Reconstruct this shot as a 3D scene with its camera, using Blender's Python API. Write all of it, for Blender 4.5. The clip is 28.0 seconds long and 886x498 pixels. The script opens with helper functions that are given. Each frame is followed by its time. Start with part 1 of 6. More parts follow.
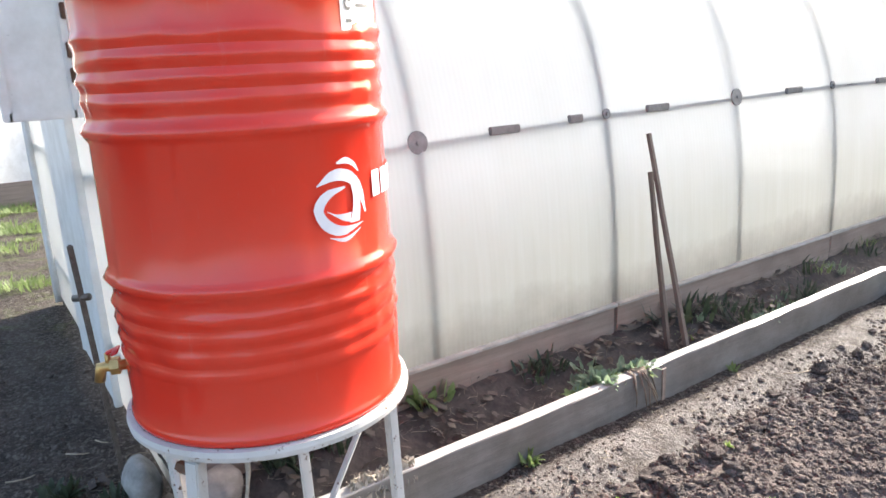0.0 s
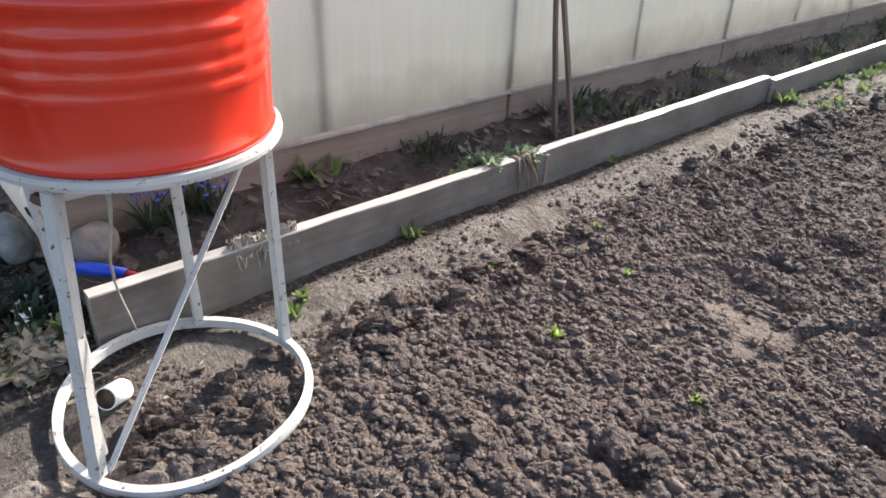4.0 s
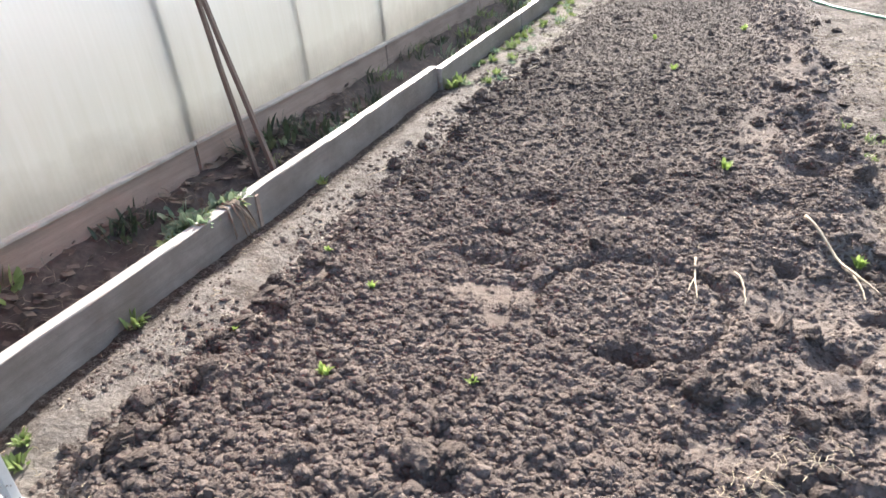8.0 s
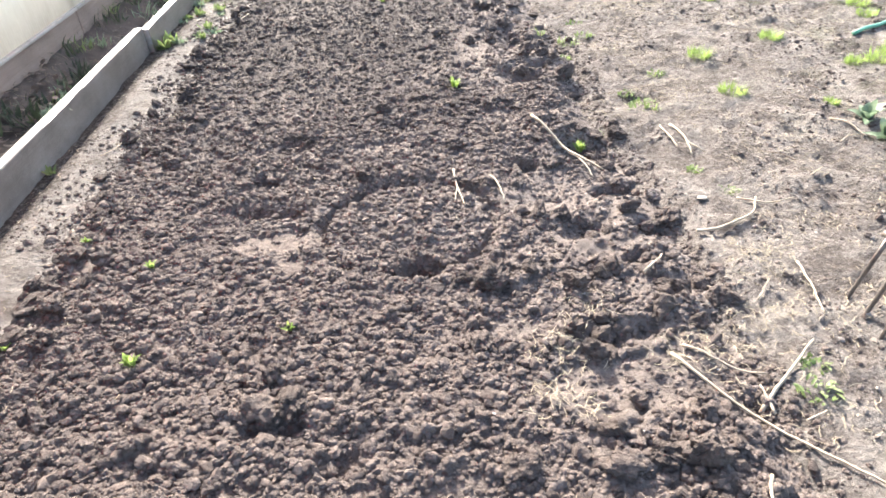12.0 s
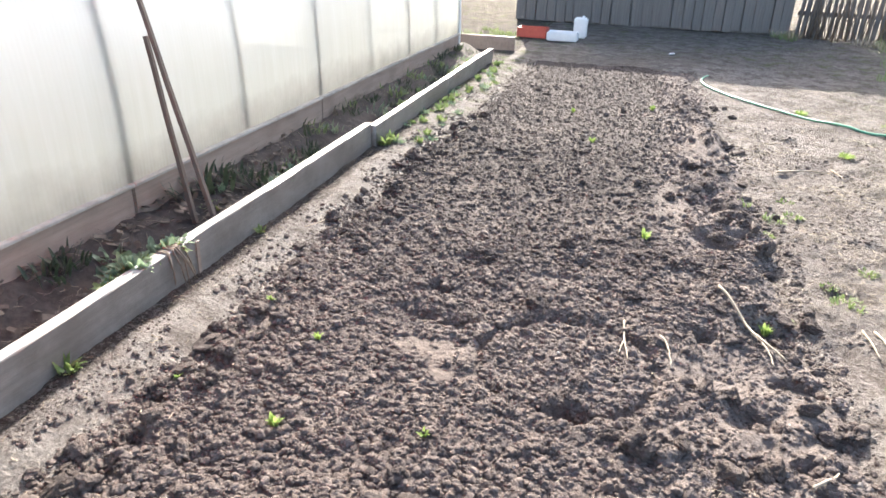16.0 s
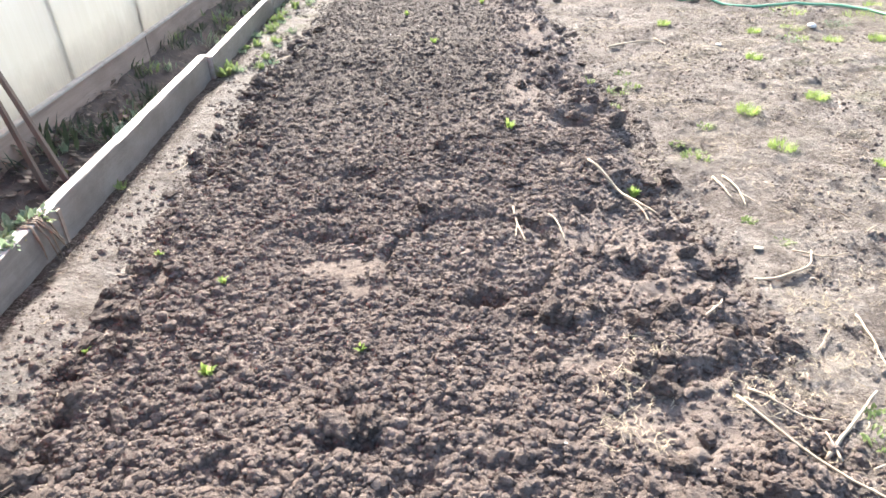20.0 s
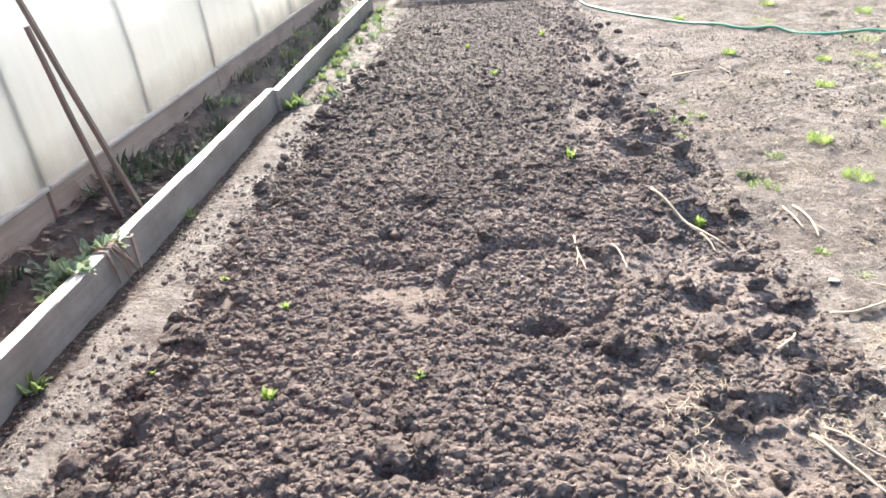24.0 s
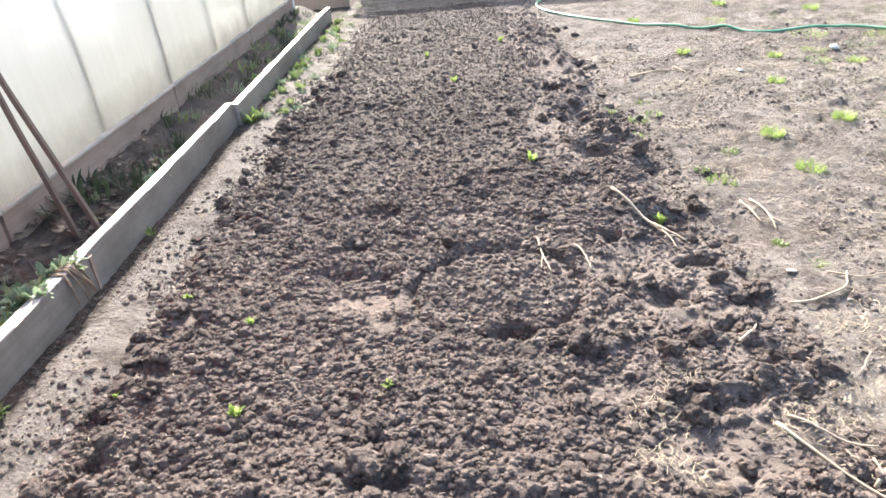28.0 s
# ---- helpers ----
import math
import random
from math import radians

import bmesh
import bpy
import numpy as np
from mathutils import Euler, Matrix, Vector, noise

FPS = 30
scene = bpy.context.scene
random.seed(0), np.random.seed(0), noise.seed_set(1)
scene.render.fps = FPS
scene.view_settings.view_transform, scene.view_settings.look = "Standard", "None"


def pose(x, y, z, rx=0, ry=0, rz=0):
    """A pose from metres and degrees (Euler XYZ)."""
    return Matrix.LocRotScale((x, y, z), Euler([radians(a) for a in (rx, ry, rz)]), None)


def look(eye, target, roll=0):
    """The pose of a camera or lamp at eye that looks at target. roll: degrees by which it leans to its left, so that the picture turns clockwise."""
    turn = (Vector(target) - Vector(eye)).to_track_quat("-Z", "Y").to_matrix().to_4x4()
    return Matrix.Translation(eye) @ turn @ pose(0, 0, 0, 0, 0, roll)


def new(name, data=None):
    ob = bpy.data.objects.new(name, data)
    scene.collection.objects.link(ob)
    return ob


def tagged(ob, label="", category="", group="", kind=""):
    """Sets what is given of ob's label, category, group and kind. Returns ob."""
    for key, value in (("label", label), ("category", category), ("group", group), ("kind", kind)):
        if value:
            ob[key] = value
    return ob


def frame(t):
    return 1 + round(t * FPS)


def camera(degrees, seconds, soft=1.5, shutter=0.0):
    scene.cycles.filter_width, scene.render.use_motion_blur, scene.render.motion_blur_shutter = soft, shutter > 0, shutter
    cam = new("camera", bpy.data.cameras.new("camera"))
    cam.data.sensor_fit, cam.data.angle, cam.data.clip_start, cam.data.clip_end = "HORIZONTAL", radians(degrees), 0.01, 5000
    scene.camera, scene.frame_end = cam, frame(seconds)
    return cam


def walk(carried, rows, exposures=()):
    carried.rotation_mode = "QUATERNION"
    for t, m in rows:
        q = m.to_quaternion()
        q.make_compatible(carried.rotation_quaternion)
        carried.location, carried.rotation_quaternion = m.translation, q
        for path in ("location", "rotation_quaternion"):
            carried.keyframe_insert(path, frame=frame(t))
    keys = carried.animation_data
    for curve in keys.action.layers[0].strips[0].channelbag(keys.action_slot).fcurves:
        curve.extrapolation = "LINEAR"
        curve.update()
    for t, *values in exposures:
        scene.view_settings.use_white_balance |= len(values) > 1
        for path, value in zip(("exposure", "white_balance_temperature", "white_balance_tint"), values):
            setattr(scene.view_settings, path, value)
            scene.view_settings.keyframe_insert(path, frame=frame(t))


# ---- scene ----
cam = camera(64.5, 28.0, soft=1.6)
PATH = [
    (0, (0.678, -0.025, 1.392), (-0.924, 1.063, 0.889), -2.8),
    (0.5, (0.655, -0.03, 1.409), (-0.961, 1.07, 0.985), -1.6),
    (1, (0.626, -0.002, 1.398), (-0.961, 1.169, 1.063), -1.4),
    (1.5, (0.714, -0.019, 1.39), (-0.894, 1.088, 0.954), -0.7),
    (2, (0.723, -0.005, 1.331), (-0.791, 1.131, 0.685), -0.1),
    (2.5, (0.752, -0.009, 1.298), (-0.681, 1.129, 0.491), 1.1),
    (3, (0.747, -0.003, 1.285), (-0.606, 1.139, 0.356), 1.3),
    (3.5, (0.746, -0.001, 1.282), (-0.543, 1.149, 0.275), 2.6),
    (5.5, (0.754, 0.014, 1.279), (-0.508, 1.246, 0.336), 3.8),
    (6, (0.762, 0.027, 1.269), (-0.517, 1.252, 0.341), 3.1),
    (6.5, (0.778, 0.052, 1.272), (-0.418, 1.352, 0.333), 0.2),
    (7, (0.781, 0.076, 1.272), (-0.251, 1.489, 0.304), 0.7),
    (7.5, (0.8, 0.096, 1.269), (-0.111, 1.578, 0.282), -2.5),
    (8, (0.724, 0.071, 1.26), (0.013, 1.683, 0.314), -4.5),
    (8.5, (0.625, 0.013, 1.279), (0.212, 1.698, 0.283), -4.9),
    (9, (0.58, 0.028, 1.273), (0.474, 1.714, 0.202), -3.5),
    (9.5, (0.558, 0.024, 1.269), (0.498, 1.684, 0.156), -0.5),
    (10, (0.588, 0.002, 1.26), (0.538, 1.651, 0.129), -2.2),
    (10.5, (0.59, -0.023, 1.253), (0.486, 1.622, 0.119), -4.0),
    (11, (0.598, -0.028, 1.254), (0.513, 1.623, 0.128), -5.0),
    (11.5, (0.616, -0.042, 1.269), (0.586, 1.611, 0.144), -5.9),
    (13.5, (0.609, -0.04, 1.312), (0.642, 1.655, 0.251), -4.5),
    (14, (0.608, -0.044, 1.326), (0.637, 1.714, 0.372), -4.1),
    (14.5, (0.586, -0.048, 1.328), (0.6, 1.751, 0.455), -0.6),
    (15, (0.548, -0.057, 1.327), (0.398, 1.76, 0.504), 0.3),
    (15.5, (0.562, -0.054, 1.328), (0.205, 1.738, 0.516), 1.3),
    (16, (0.603, -0.044, 1.313), (0.134, 1.72, 0.495), 2.0),
    (16.5, (0.658, -0.035, 1.3), (0.211, 1.733, 0.479), -1.4),
    (17, (0.649, -0.053, 1.318), (0.236, 1.715, 0.48), -3.3),
    (17.5, (0.546, -0.117, 1.333), (0.335, 1.569, 0.279), -6.7),
    (18, (0.507, -0.139, 1.318), (0.438, 1.442, 0.095), -7.3),
    (18.5, (0.49, -0.124, 1.308), (0.419, 1.455, 0.082), -5.8),
    (19, (0.47, -0.123, 1.303), (0.462, 1.505, 0.141), -2.9),
    (19.5, (0.478, -0.129, 1.307), (0.517, 1.549, 0.22), -1.3),
    (20, (0.439, -0.111, 1.311), (0.409, 1.604, 0.282), -2.4),
    (20.5, (0.43, -0.106, 1.314), (0.38, 1.581, 0.241), -2.6),
    (22.5, (0.442, -0.086, 1.301), (0.358, 1.62, 0.261), -2.1),
    (23, (0.44, -0.095, 1.307), (0.295, 1.628, 0.302), -4.2),
    (23.5, (0.436, -0.109, 1.306), (0.261, 1.631, 0.335), -4.4),
    (24, (0.431, -0.112, 1.299), (0.24, 1.642, 0.356), -4.4),
    (24.5, (0.432, -0.118, 1.295), (0.241, 1.639, 0.358), -4.1),
    (25, (0.438, -0.119, 1.297), (0.255, 1.629, 0.341), -4.0),
    (25.5, (0.447, -0.121, 1.299), (0.276, 1.619, 0.328), -5.1),
    (26, (0.441, -0.116, 1.291), (0.298, 1.625, 0.319), -5.1),
    (26.5, (0.434, -0.106, 1.284), (0.303, 1.636, 0.309), -4.7),
    (27, (0.449, -0.113, 1.294), (0.33, 1.623, 0.309), -5.2),
    (27.5, (0.452, -0.115, 1.292), (0.348, 1.637, 0.333), -6.0),
    (28, (0.453, -0.112, 1.293), (0.346, 1.656, 0.364), -5.6),
]
walk(cam, [(t, look(eye, target, roll)) for t, eye, target, roll in PATH],
     exposures=((0.0, 1.82), (1.0, 1.7), (2.0, 1.27), (3.0, 1.15), (4.0, 1.25), (6.0, 1.57), (7.0, 1.56), (8.0, 1.76), (10.0, 1.9), (11.0, 2.03), (14.0, 2.1), (16.0, 1.98), (17.0, 1.86), (18.0, 1.78), (19.0, 1.93), (20.0, 2.08), (23.0, 2.08), (26.0, 1.98), (28.0, 1.98)))

# ---- light ----
SUN_AZ, SUN_EL = radians(-12.2), radians(30.0)   # azimuth clockwise from +y
world = bpy.data.worlds.new("sky")
scene.world = world
world.use_nodes = True
_n, _l = world.node_tree.nodes, world.node_tree.links
sky = _n.new("ShaderNodeTexSky")
sky.sky_type, sky.sun_disc = "NISHITA", False
sky.sun_elevation, sky.sun_rotation = SUN_EL, SUN_AZ
sky.dust_density, sky.air_density = 4.0, 1.0
_n["Background"].inputs["Strength"].default_value = 0.15
_l.new(sky.outputs[0], _n["Background"].inputs["Color"])
sun_way = Vector((math.sin(SUN_AZ) * math.cos(SUN_EL), math.cos(SUN_AZ) * math.cos(SUN_EL), math.sin(SUN_EL)))
sun = new("sun", bpy.data.lights.new("sun", "SUN"))
sun.data.energy, sun.data.angle, sun.data.color = 4.7, radians(0.6), (1.0, 0.94, 0.86)
sun.matrix_world = look(tuple(sun_way * 50), (0, 0, 0))

rng = np.random.default_rng(7)
rnd = random.Random(11)


# ---- materials ----
class Nodes:
    """A short hand for building a node material."""

    def __init__(self, name):
        self.mat = bpy.data.materials.new(name)
        self.mat.use_nodes = True
        self.n, self.l = self.mat.node_tree.nodes, self.mat.node_tree.links
        self.bsdf, self.out = self.n["Principled BSDF"], self.n["Material Output"]
        self.co = self.n.new("ShaderNodeTexCoord").outputs["Object"]

    def put(self, node, socket, value):
        s = node.inputs[socket]
        if isinstance(value, bpy.types.NodeSocket):
            self.l.new(value, s)
        else:
            s.default_value = (*value, 1.0) if isinstance(value, tuple) and len(value) == 3 and s.type == "RGBA" else value

    def noise(self, scale, detail=4.0, rough=0.55, stretch=None, lift=0.0):
        src = self.co
        if stretch:
            m = self.n.new("ShaderNodeMapping")
            m.inputs["Scale"].default_value = stretch
            m.inputs["Location"].default_value = (lift, lift, lift)
            self.l.new(src, m.inputs["Vector"])
            src = m.outputs[0]
        t = self.n.new("ShaderNodeTexNoise")
        t.inputs["Scale"].default_value, t.inputs["Detail"].default_value, t.inputs["Roughness"].default_value = scale, detail, rough
        self.l.new(src, t.inputs["Vector"])
        return t.outputs["Fac"]

    def ramp(self, fac, *stops):
        r = self.n.new("ShaderNodeValToRGB")
        e = r.color_ramp.elements
        while len(e) < len(stops):
            e.new(0.5)
        for el, (p, c) in zip(e, stops):
            el.position, el.color = p, (*c, 1.0) if isinstance(c, tuple) else (c, c, c, 1.0)
        self.l.new(fac, r.inputs[0])
        return r.outputs["Color"]

    def mix(self, fac, a, b, mode="MIX"):
        m = self.n.new("ShaderNodeMixRGB")
        m.blend_type = mode
        for k, v in (("Fac", fac), ("Color1", a), ("Color2", b)):
            self.put(m, k, v)
        return m.outputs[0]

    def math(self, op, a, b=0.0):
        m = self.n.new("ShaderNodeMath")
        m.operation = op
        self.put(m, 0, a)
        self.put(m, 1, b)
        return m.outputs[0]

    def attr(self, name):
        a = self.n.new("ShaderNodeAttribute")
        a.attribute_name = name
        return a.outputs["Fac"]

    def island(self):
        return self.n.new("ShaderNodeNewGeometry").outputs["Random Per Island"]

    def chance(self):
        return self.n.new("ShaderNodeObjectInfo").outputs["Random"]

    def bump(self, height, strength=0.5, distance=0.01):
        b = self.n.new("ShaderNodeBump")
        b.inputs["Strength"].default_value, b.inputs["Distance"].default_value = strength, distance
        self.l.new(height, b.inputs["Height"])
        self.l.new(b.outputs[0], self.bsdf.inputs["Normal"])
        return self

    def done(self, color, rough=0.8, metal=0.0, spec=0.5):
        for k, v in (("Base Color", color), ("Roughness", rough), ("Metallic", metal), ("Specular IOR Level", spec)):
            self.put(self.bsdf, k, v)
        return self.mat


def soil_mat():
    """Dug earth: dark and moist, drier and paler on the crumbs."""
    k = Nodes("dug_soil")
    fine, mid, broad = k.noise(160, 6, 0.7), k.noise(28, 5, 0.6), k.noise(1.7, 4, 0.6)
    col = k.ramp(mid, (0.28, (0.075, 0.058, 0.050)), (0.5, (0.130, 0.103, 0.090)), (0.72, (0.20, 0.162, 0.143)))
    col = k.mix(k.ramp(broad, (0.42, 0.0), (0.68, 0.4)), col, (0.19, 0.150, 0.128))
    col = k.mix(k.ramp(fine, (0.45, 0.0), (0.75, 0.5)), col, (0.23, 0.195, 0.178))
    dry = k.mix(k.ramp(mid, (0.3, 0.0), (0.7, 1.0)), (0.23, 0.20, 0.178), (0.38, 0.335, 0.30))
    col = k.mix(k.attr("dry"), col, dry)
    flat = k.mix(k.ramp(k.noise(45, 6, 0.7), (0.35, 0.0), (0.7, 1.0)), (0.108, 0.086, 0.074), (0.215, 0.176, 0.153))
    col = k.mix(k.math("MULTIPLY", k.attr("tread"), 0.8), col, flat)
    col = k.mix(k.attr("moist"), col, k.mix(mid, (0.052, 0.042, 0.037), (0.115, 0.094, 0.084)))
    k.bump(k.math("ADD", fine, k.math("MULTIPLY", mid, 2.0)), 1.0, 0.010)
    return k.done(col, 0.93, spec=0.25)


def clod_mat(name="soil_clod", tone=1.0):
    k = Nodes(name)
    fine, mid = k.noise(170, 6, 0.7), k.noise(40, 4, 0.6)
    col = k.ramp(k.math("ADD", k.math("MULTIPLY", mid, 0.45), k.math("MULTIPLY", k.island(), 0.55)),
                 (0.2, (0.088 * tone, 0.069 * tone, 0.060 * tone)), (0.5, (0.128 * tone, 0.101 * tone, 0.088 * tone)), (0.85, (0.185 * tone, 0.151 * tone, 0.133 * tone)))
    col = k.mix(k.ramp(fine, (0.5, 0.0), (0.8, 0.4)), col, (0.22 * tone, 0.18 * tone, 0.162 * tone))
    k.bump(k.math("ADD", fine, mid), 0.9, 0.009)
    return k.done(col, 0.93, spec=0.25)


def big_clod_mat():
    k = Nodes("moist_clod")
    fine, mid = k.noise(120, 6, 0.7), k.noise(30, 4, 0.6)
    col = k.ramp(k.math("ADD", k.math("MULTIPLY", mid, 0.7), k.math("MULTIPLY", k.chance(), 0.3)),
                 (0.25, (0.060, 0.047, 0.040)), (0.5, (0.105, 0.083, 0.073)), (0.8, (0.165, 0.134, 0.117)))
    col = k.mix(k.ramp(fine, (0.55, 0.0), (0.8, 0.35)), col, (0.20, 0.165, 0.148))
    k.bump(k.math("ADD", fine, mid), 1.0, 0.012)
    return k.done(col, 0.93, spec=0.25)


def dry_clod_mat():
    k = Nodes("dry_earth_crumb")
    col = k.ramp(k.math("ADD", k.math("MULTIPLY", k.noise(60, 4, 0.6), 0.4), k.math("MULTIPLY", k.island(), 0.6)),
                 (0.2, (0.11, 0.09, 0.078)), (0.55, (0.23, 0.197, 0.172)), (0.85, (0.36, 0.32, 0.285)))
    k.bump(k.noise(170, 6, 0.7), 0.8, 0.008)
    return k.done(col, 0.95, spec=0.2)


def ground_mat():
    """Trodden garden ground: pale dry earth, damp patches and painted board shade, thin grass further off."""
    k = Nodes("trodden_earth")
    fine, mid, broad, grit = k.noise(130, 6, 0.7), k.noise(22, 7, 0.72), k.noise(0.9, 5, 0.6), k.noise(48, 7, 0.75)
    dry = k.ramp(mid, (0.32, (0.135, 0.115, 0.102)), (0.5, (0.34, 0.302, 0.272)), (0.68, (0.54, 0.492, 0.45)))
    # colour of damp earth, used too for the painted shade beside the boards
    damp_shade = k.ramp(mid, (0.3, (0.026, 0.020, 0.016)), (0.7, (0.062, 0.047, 0.038)))
    col = k.mix(k.math("MULTIPLY", k.attr("damp_shade"), 1.0), dry, damp_shade)
    col = k.mix(k.ramp(broad, (0.42, 0.0), (0.66, 0.6)), col, (0.12, 0.098, 0.084))
    col = k.mix(k.ramp(k.noise(4.2, 6, 0.72), (0.47, 0.0), (0.58, 0.8)), col, (0.115, 0.091, 0.078))
    col = k.mix(k.ramp(k.noise(60, 5, 0.75), (0.56, 0.0), (0.66, 0.75)), col, (0.075, 0.060, 0.052))
    crust = k.math("MULTIPLY", k.attr("crust"), k.ramp(k.noise(9, 6, 0.7), (0.38, 0.0), (0.58, 1.0)))
    col = k.mix(crust, col, k.mix(grit, (0.20, 0.176, 0.158), (0.47, 0.43, 0.395)))
    moss = k.ramp(k.noise(5.5, 6, 0.7), (0.5, 0.0), (0.66, 1.0))
    green = k.mix(fine, (0.07, 0.10, 0.02), (0.17, 0.21, 0.05))
    col = k.mix(k.math("MULTIPLY", moss, k.attr("green")), col, green)
    col = k.mix(k.ramp(k.noise(11, 5, 0.72), (0.50, 0.0), (0.62, 0.55)), col, (0.125, 0.104, 0.094))
    col = k.mix(k.ramp(fine, (0.52, 0.0), (0.8, 0.4)), col, (0.40, 0.368, 0.34))
    col = k.mix(k.ramp(grit, (0.50, 0.0), (0.62, 0.5)), col, (0.40, 0.36, 0.325))
    k.bump(k.math("ADD", k.math("MULTIPLY", grit, 2.0), k.math("MULTIPLY", mid, 2.5)), 1.0, 0.035)
    return k.done(col, 0.95, spec=0.2)


def drum_red():
    k = Nodes("red_drum_paint")
    haze, scr = k.noise(3.0, 5, 0.6), k.noise(60, 5, 0.7, (1, 1, 0.12))
    col = k.mix(k.ramp(haze, (0.35, 0.0), (0.75, 1.0)), (0.71, 0.034, 0.014), (0.65, 0.044, 0.023))
    col = k.mix(k.ramp(scr, (0.62, 0.0), (0.8, 0.25)), col, (0.62, 0.18, 0.14))
    k.bump(k.math("ADD", k.noise(4.5, 2, 0.4), k.math("MULTIPLY", k.noise(14, 2, 0.4), 0.15)), 0.16, 0.03)
    return k.done(col, k.ramp(haze, (0.3, 0.11), (0.7, 0.2)), spec=0.6)


def white_paint(name, grey=0.72, chips=0.64):
    k = Nodes(name)
    chip = k.ramp(k.noise(55, 6, 0.7), (chips, 0.0), (chips + 0.03, 1.0))
    grime = k.ramp(k.noise(7, 5, 0.65), (0.4, 0.0), (0.8, 0.6))
    col = k.mix(grime, (grey, grey * 0.99, grey * 0.96), (grey * 0.6, grey * 0.57, grey * 0.5))
    col = k.mix(chip, col, (0.13, 0.07, 0.04))
    k.bump(k.math("SUBTRACT", k.noise(40, 4), chip), 0.25, 0.002)
    return k.done(col, 0.5)


def old_wood(name, dark, light, axis=(2, 0.12, 2), scale=22.0, rough=0.6, stain_shade=False):
    """Weathered grey boards, the grain along the long side."""
    k = Nodes(name)
    grain, blot, streak = k.noise(scale, 6, 0.7, axis), k.noise(2.6, 5, 0.65), k.noise(scale * 4, 4, 0.6, axis)
    col = k.ramp(grain, (0.25, dark), (0.72, light))
    col = k.mix(k.ramp(blot, (0.45, 0.0), (0.75, 0.55)), col, tuple(c * 0.45 for c in dark))
    col = k.mix(k.math("MULTIPLY", k.chance(), 0.3), col, tuple(c * 0.8 for c in light))
    col = k.mix(k.ramp(streak, (0.62, 0.0), (0.8, 0.35)), col, tuple(c * 0.5 for c in dark))
    # blotchy earth stain, plus shade painted on the sides; the sunlit top stays pale
    if stain_shade:
        dark_mix = k.math("MULTIPLY", k.attr("stain_shade"), k.ramp(k.noise(3.5, 6, 0.7), (0.25, 0.55), (0.6, 0.95)))
        col = k.mix(dark_mix, col, k.mix(grain, (0.090, 0.076, 0.066), (0.185, 0.16, 0.142)))
    k.bump(k.math("ADD", grain, streak), 0.4, 0.003)
    return k.done(col, rough, spec=0.5)


def poly_sheet():
    """Cellular polycarbonate: milky, ribbed along the arch, dusty; the lower part painted dimmer, as less light comes
    from inside.
    """
    k = Nodes("milky_polycarbonate")
    rib = k.n.new("ShaderNodeTexWave")
    rib.wave_type, rib.bands_direction = "BANDS", "Y"
    rib.inputs["Scale"].default_value, rib.inputs["Distortion"].default_value = 14.0, 0.3
    k.l.new(k.co, rib.inputs["Vector"])
    dust = k.ramp(k.noise(2.2, 6, 0.65, (1, 1, 0.35)), (0.3, 0.0), (0.75, 1.0))
    dirt_dim = k.attr("foot")
    col = k.mix(k.math("MULTIPLY", dust, 0.5), (0.84, 0.86, 0.87), (0.68, 0.68, 0.655))
    # streaky dirt, plus the dimmer light from inside painted on the lower sheet
    col = k.mix(k.math("MULTIPLY", dirt_dim, k.math("ADD", 0.5, k.math("MULTIPLY", k.noise(7, 5, 0.65, (1, 5, 0.25)), 0.7))), col, (0.56, 0.56, 0.485))
    # darker brown towards the foot, with a ragged edge
    dark_mix = k.ramp(k.math("ADD", dirt_dim, k.math("MULTIPLY", k.math("SUBTRACT", k.noise(5, 5, 0.6), 0.5), 0.25)), (0.80, 0.0), (0.99, 0.7))
    col = k.mix(dark_mix, col, (0.27, 0.25, 0.225))
    col = k.mix(k.math("MULTIPLY", rib.outputs["Fac"], 0.08), col, (0.6, 0.6, 0.58))
    tr = k.n.new("ShaderNodeBsdfTranslucent")
    k.put(tr, "Color", col)
    cl = k.n.new("ShaderNodeBsdfTransparent")
    k.put(cl, "Color", (0.95, 0.96, 0.95))
    k.done(col, 0.32, spec=0.5)
    k.bump(rib.outputs["Fac"], 0.06, 0.004)
    m1, m2 = k.n.new("ShaderNodeMixShader"), k.n.new("ShaderNodeMixShader")
    m1.inputs[0].default_value, m2.inputs[0].default_value = 0.80, 0.05
    k.l.new(k.bsdf.outputs[0], m1.inputs[1])
    k.l.new(tr.outputs[0], m1.inputs[2])
    k.l.new(m1.outputs[0], m2.inputs[1])
    k.l.new(cl.outputs[0], m2.inputs[2])
    k.l.new(m2.outputs[0], k.out.inputs["Surface"])
    return k.mat


def leaf_mat(name, a, b, back=0.35):
    k = Nodes(name)
    vein = k.noise(60, 4, 0.6)
    col = k.mix(k.ramp(k.math("ADD", k.math("MULTIPLY", k.noise(14, 2), 0.6), k.math("MULTIPLY", vein, 0.4)), (0.35, 0.0), (0.65, 1.0)), a, b)
    tr = k.n.new("ShaderNodeBsdfTranslucent")
    k.put(tr, "Color", col)
    k.done(col, 0.5, spec=0.4)
    m = k.n.new("ShaderNodeMixShader")
    m.inputs[0].default_value = back
    k.l.new(k.bsdf.outputs[0], m.inputs[1])
    k.l.new(tr.outputs[0], m.inputs[2])
    k.l.new(m.outputs[0], k.out.inputs["Surface"])
    return k.mat


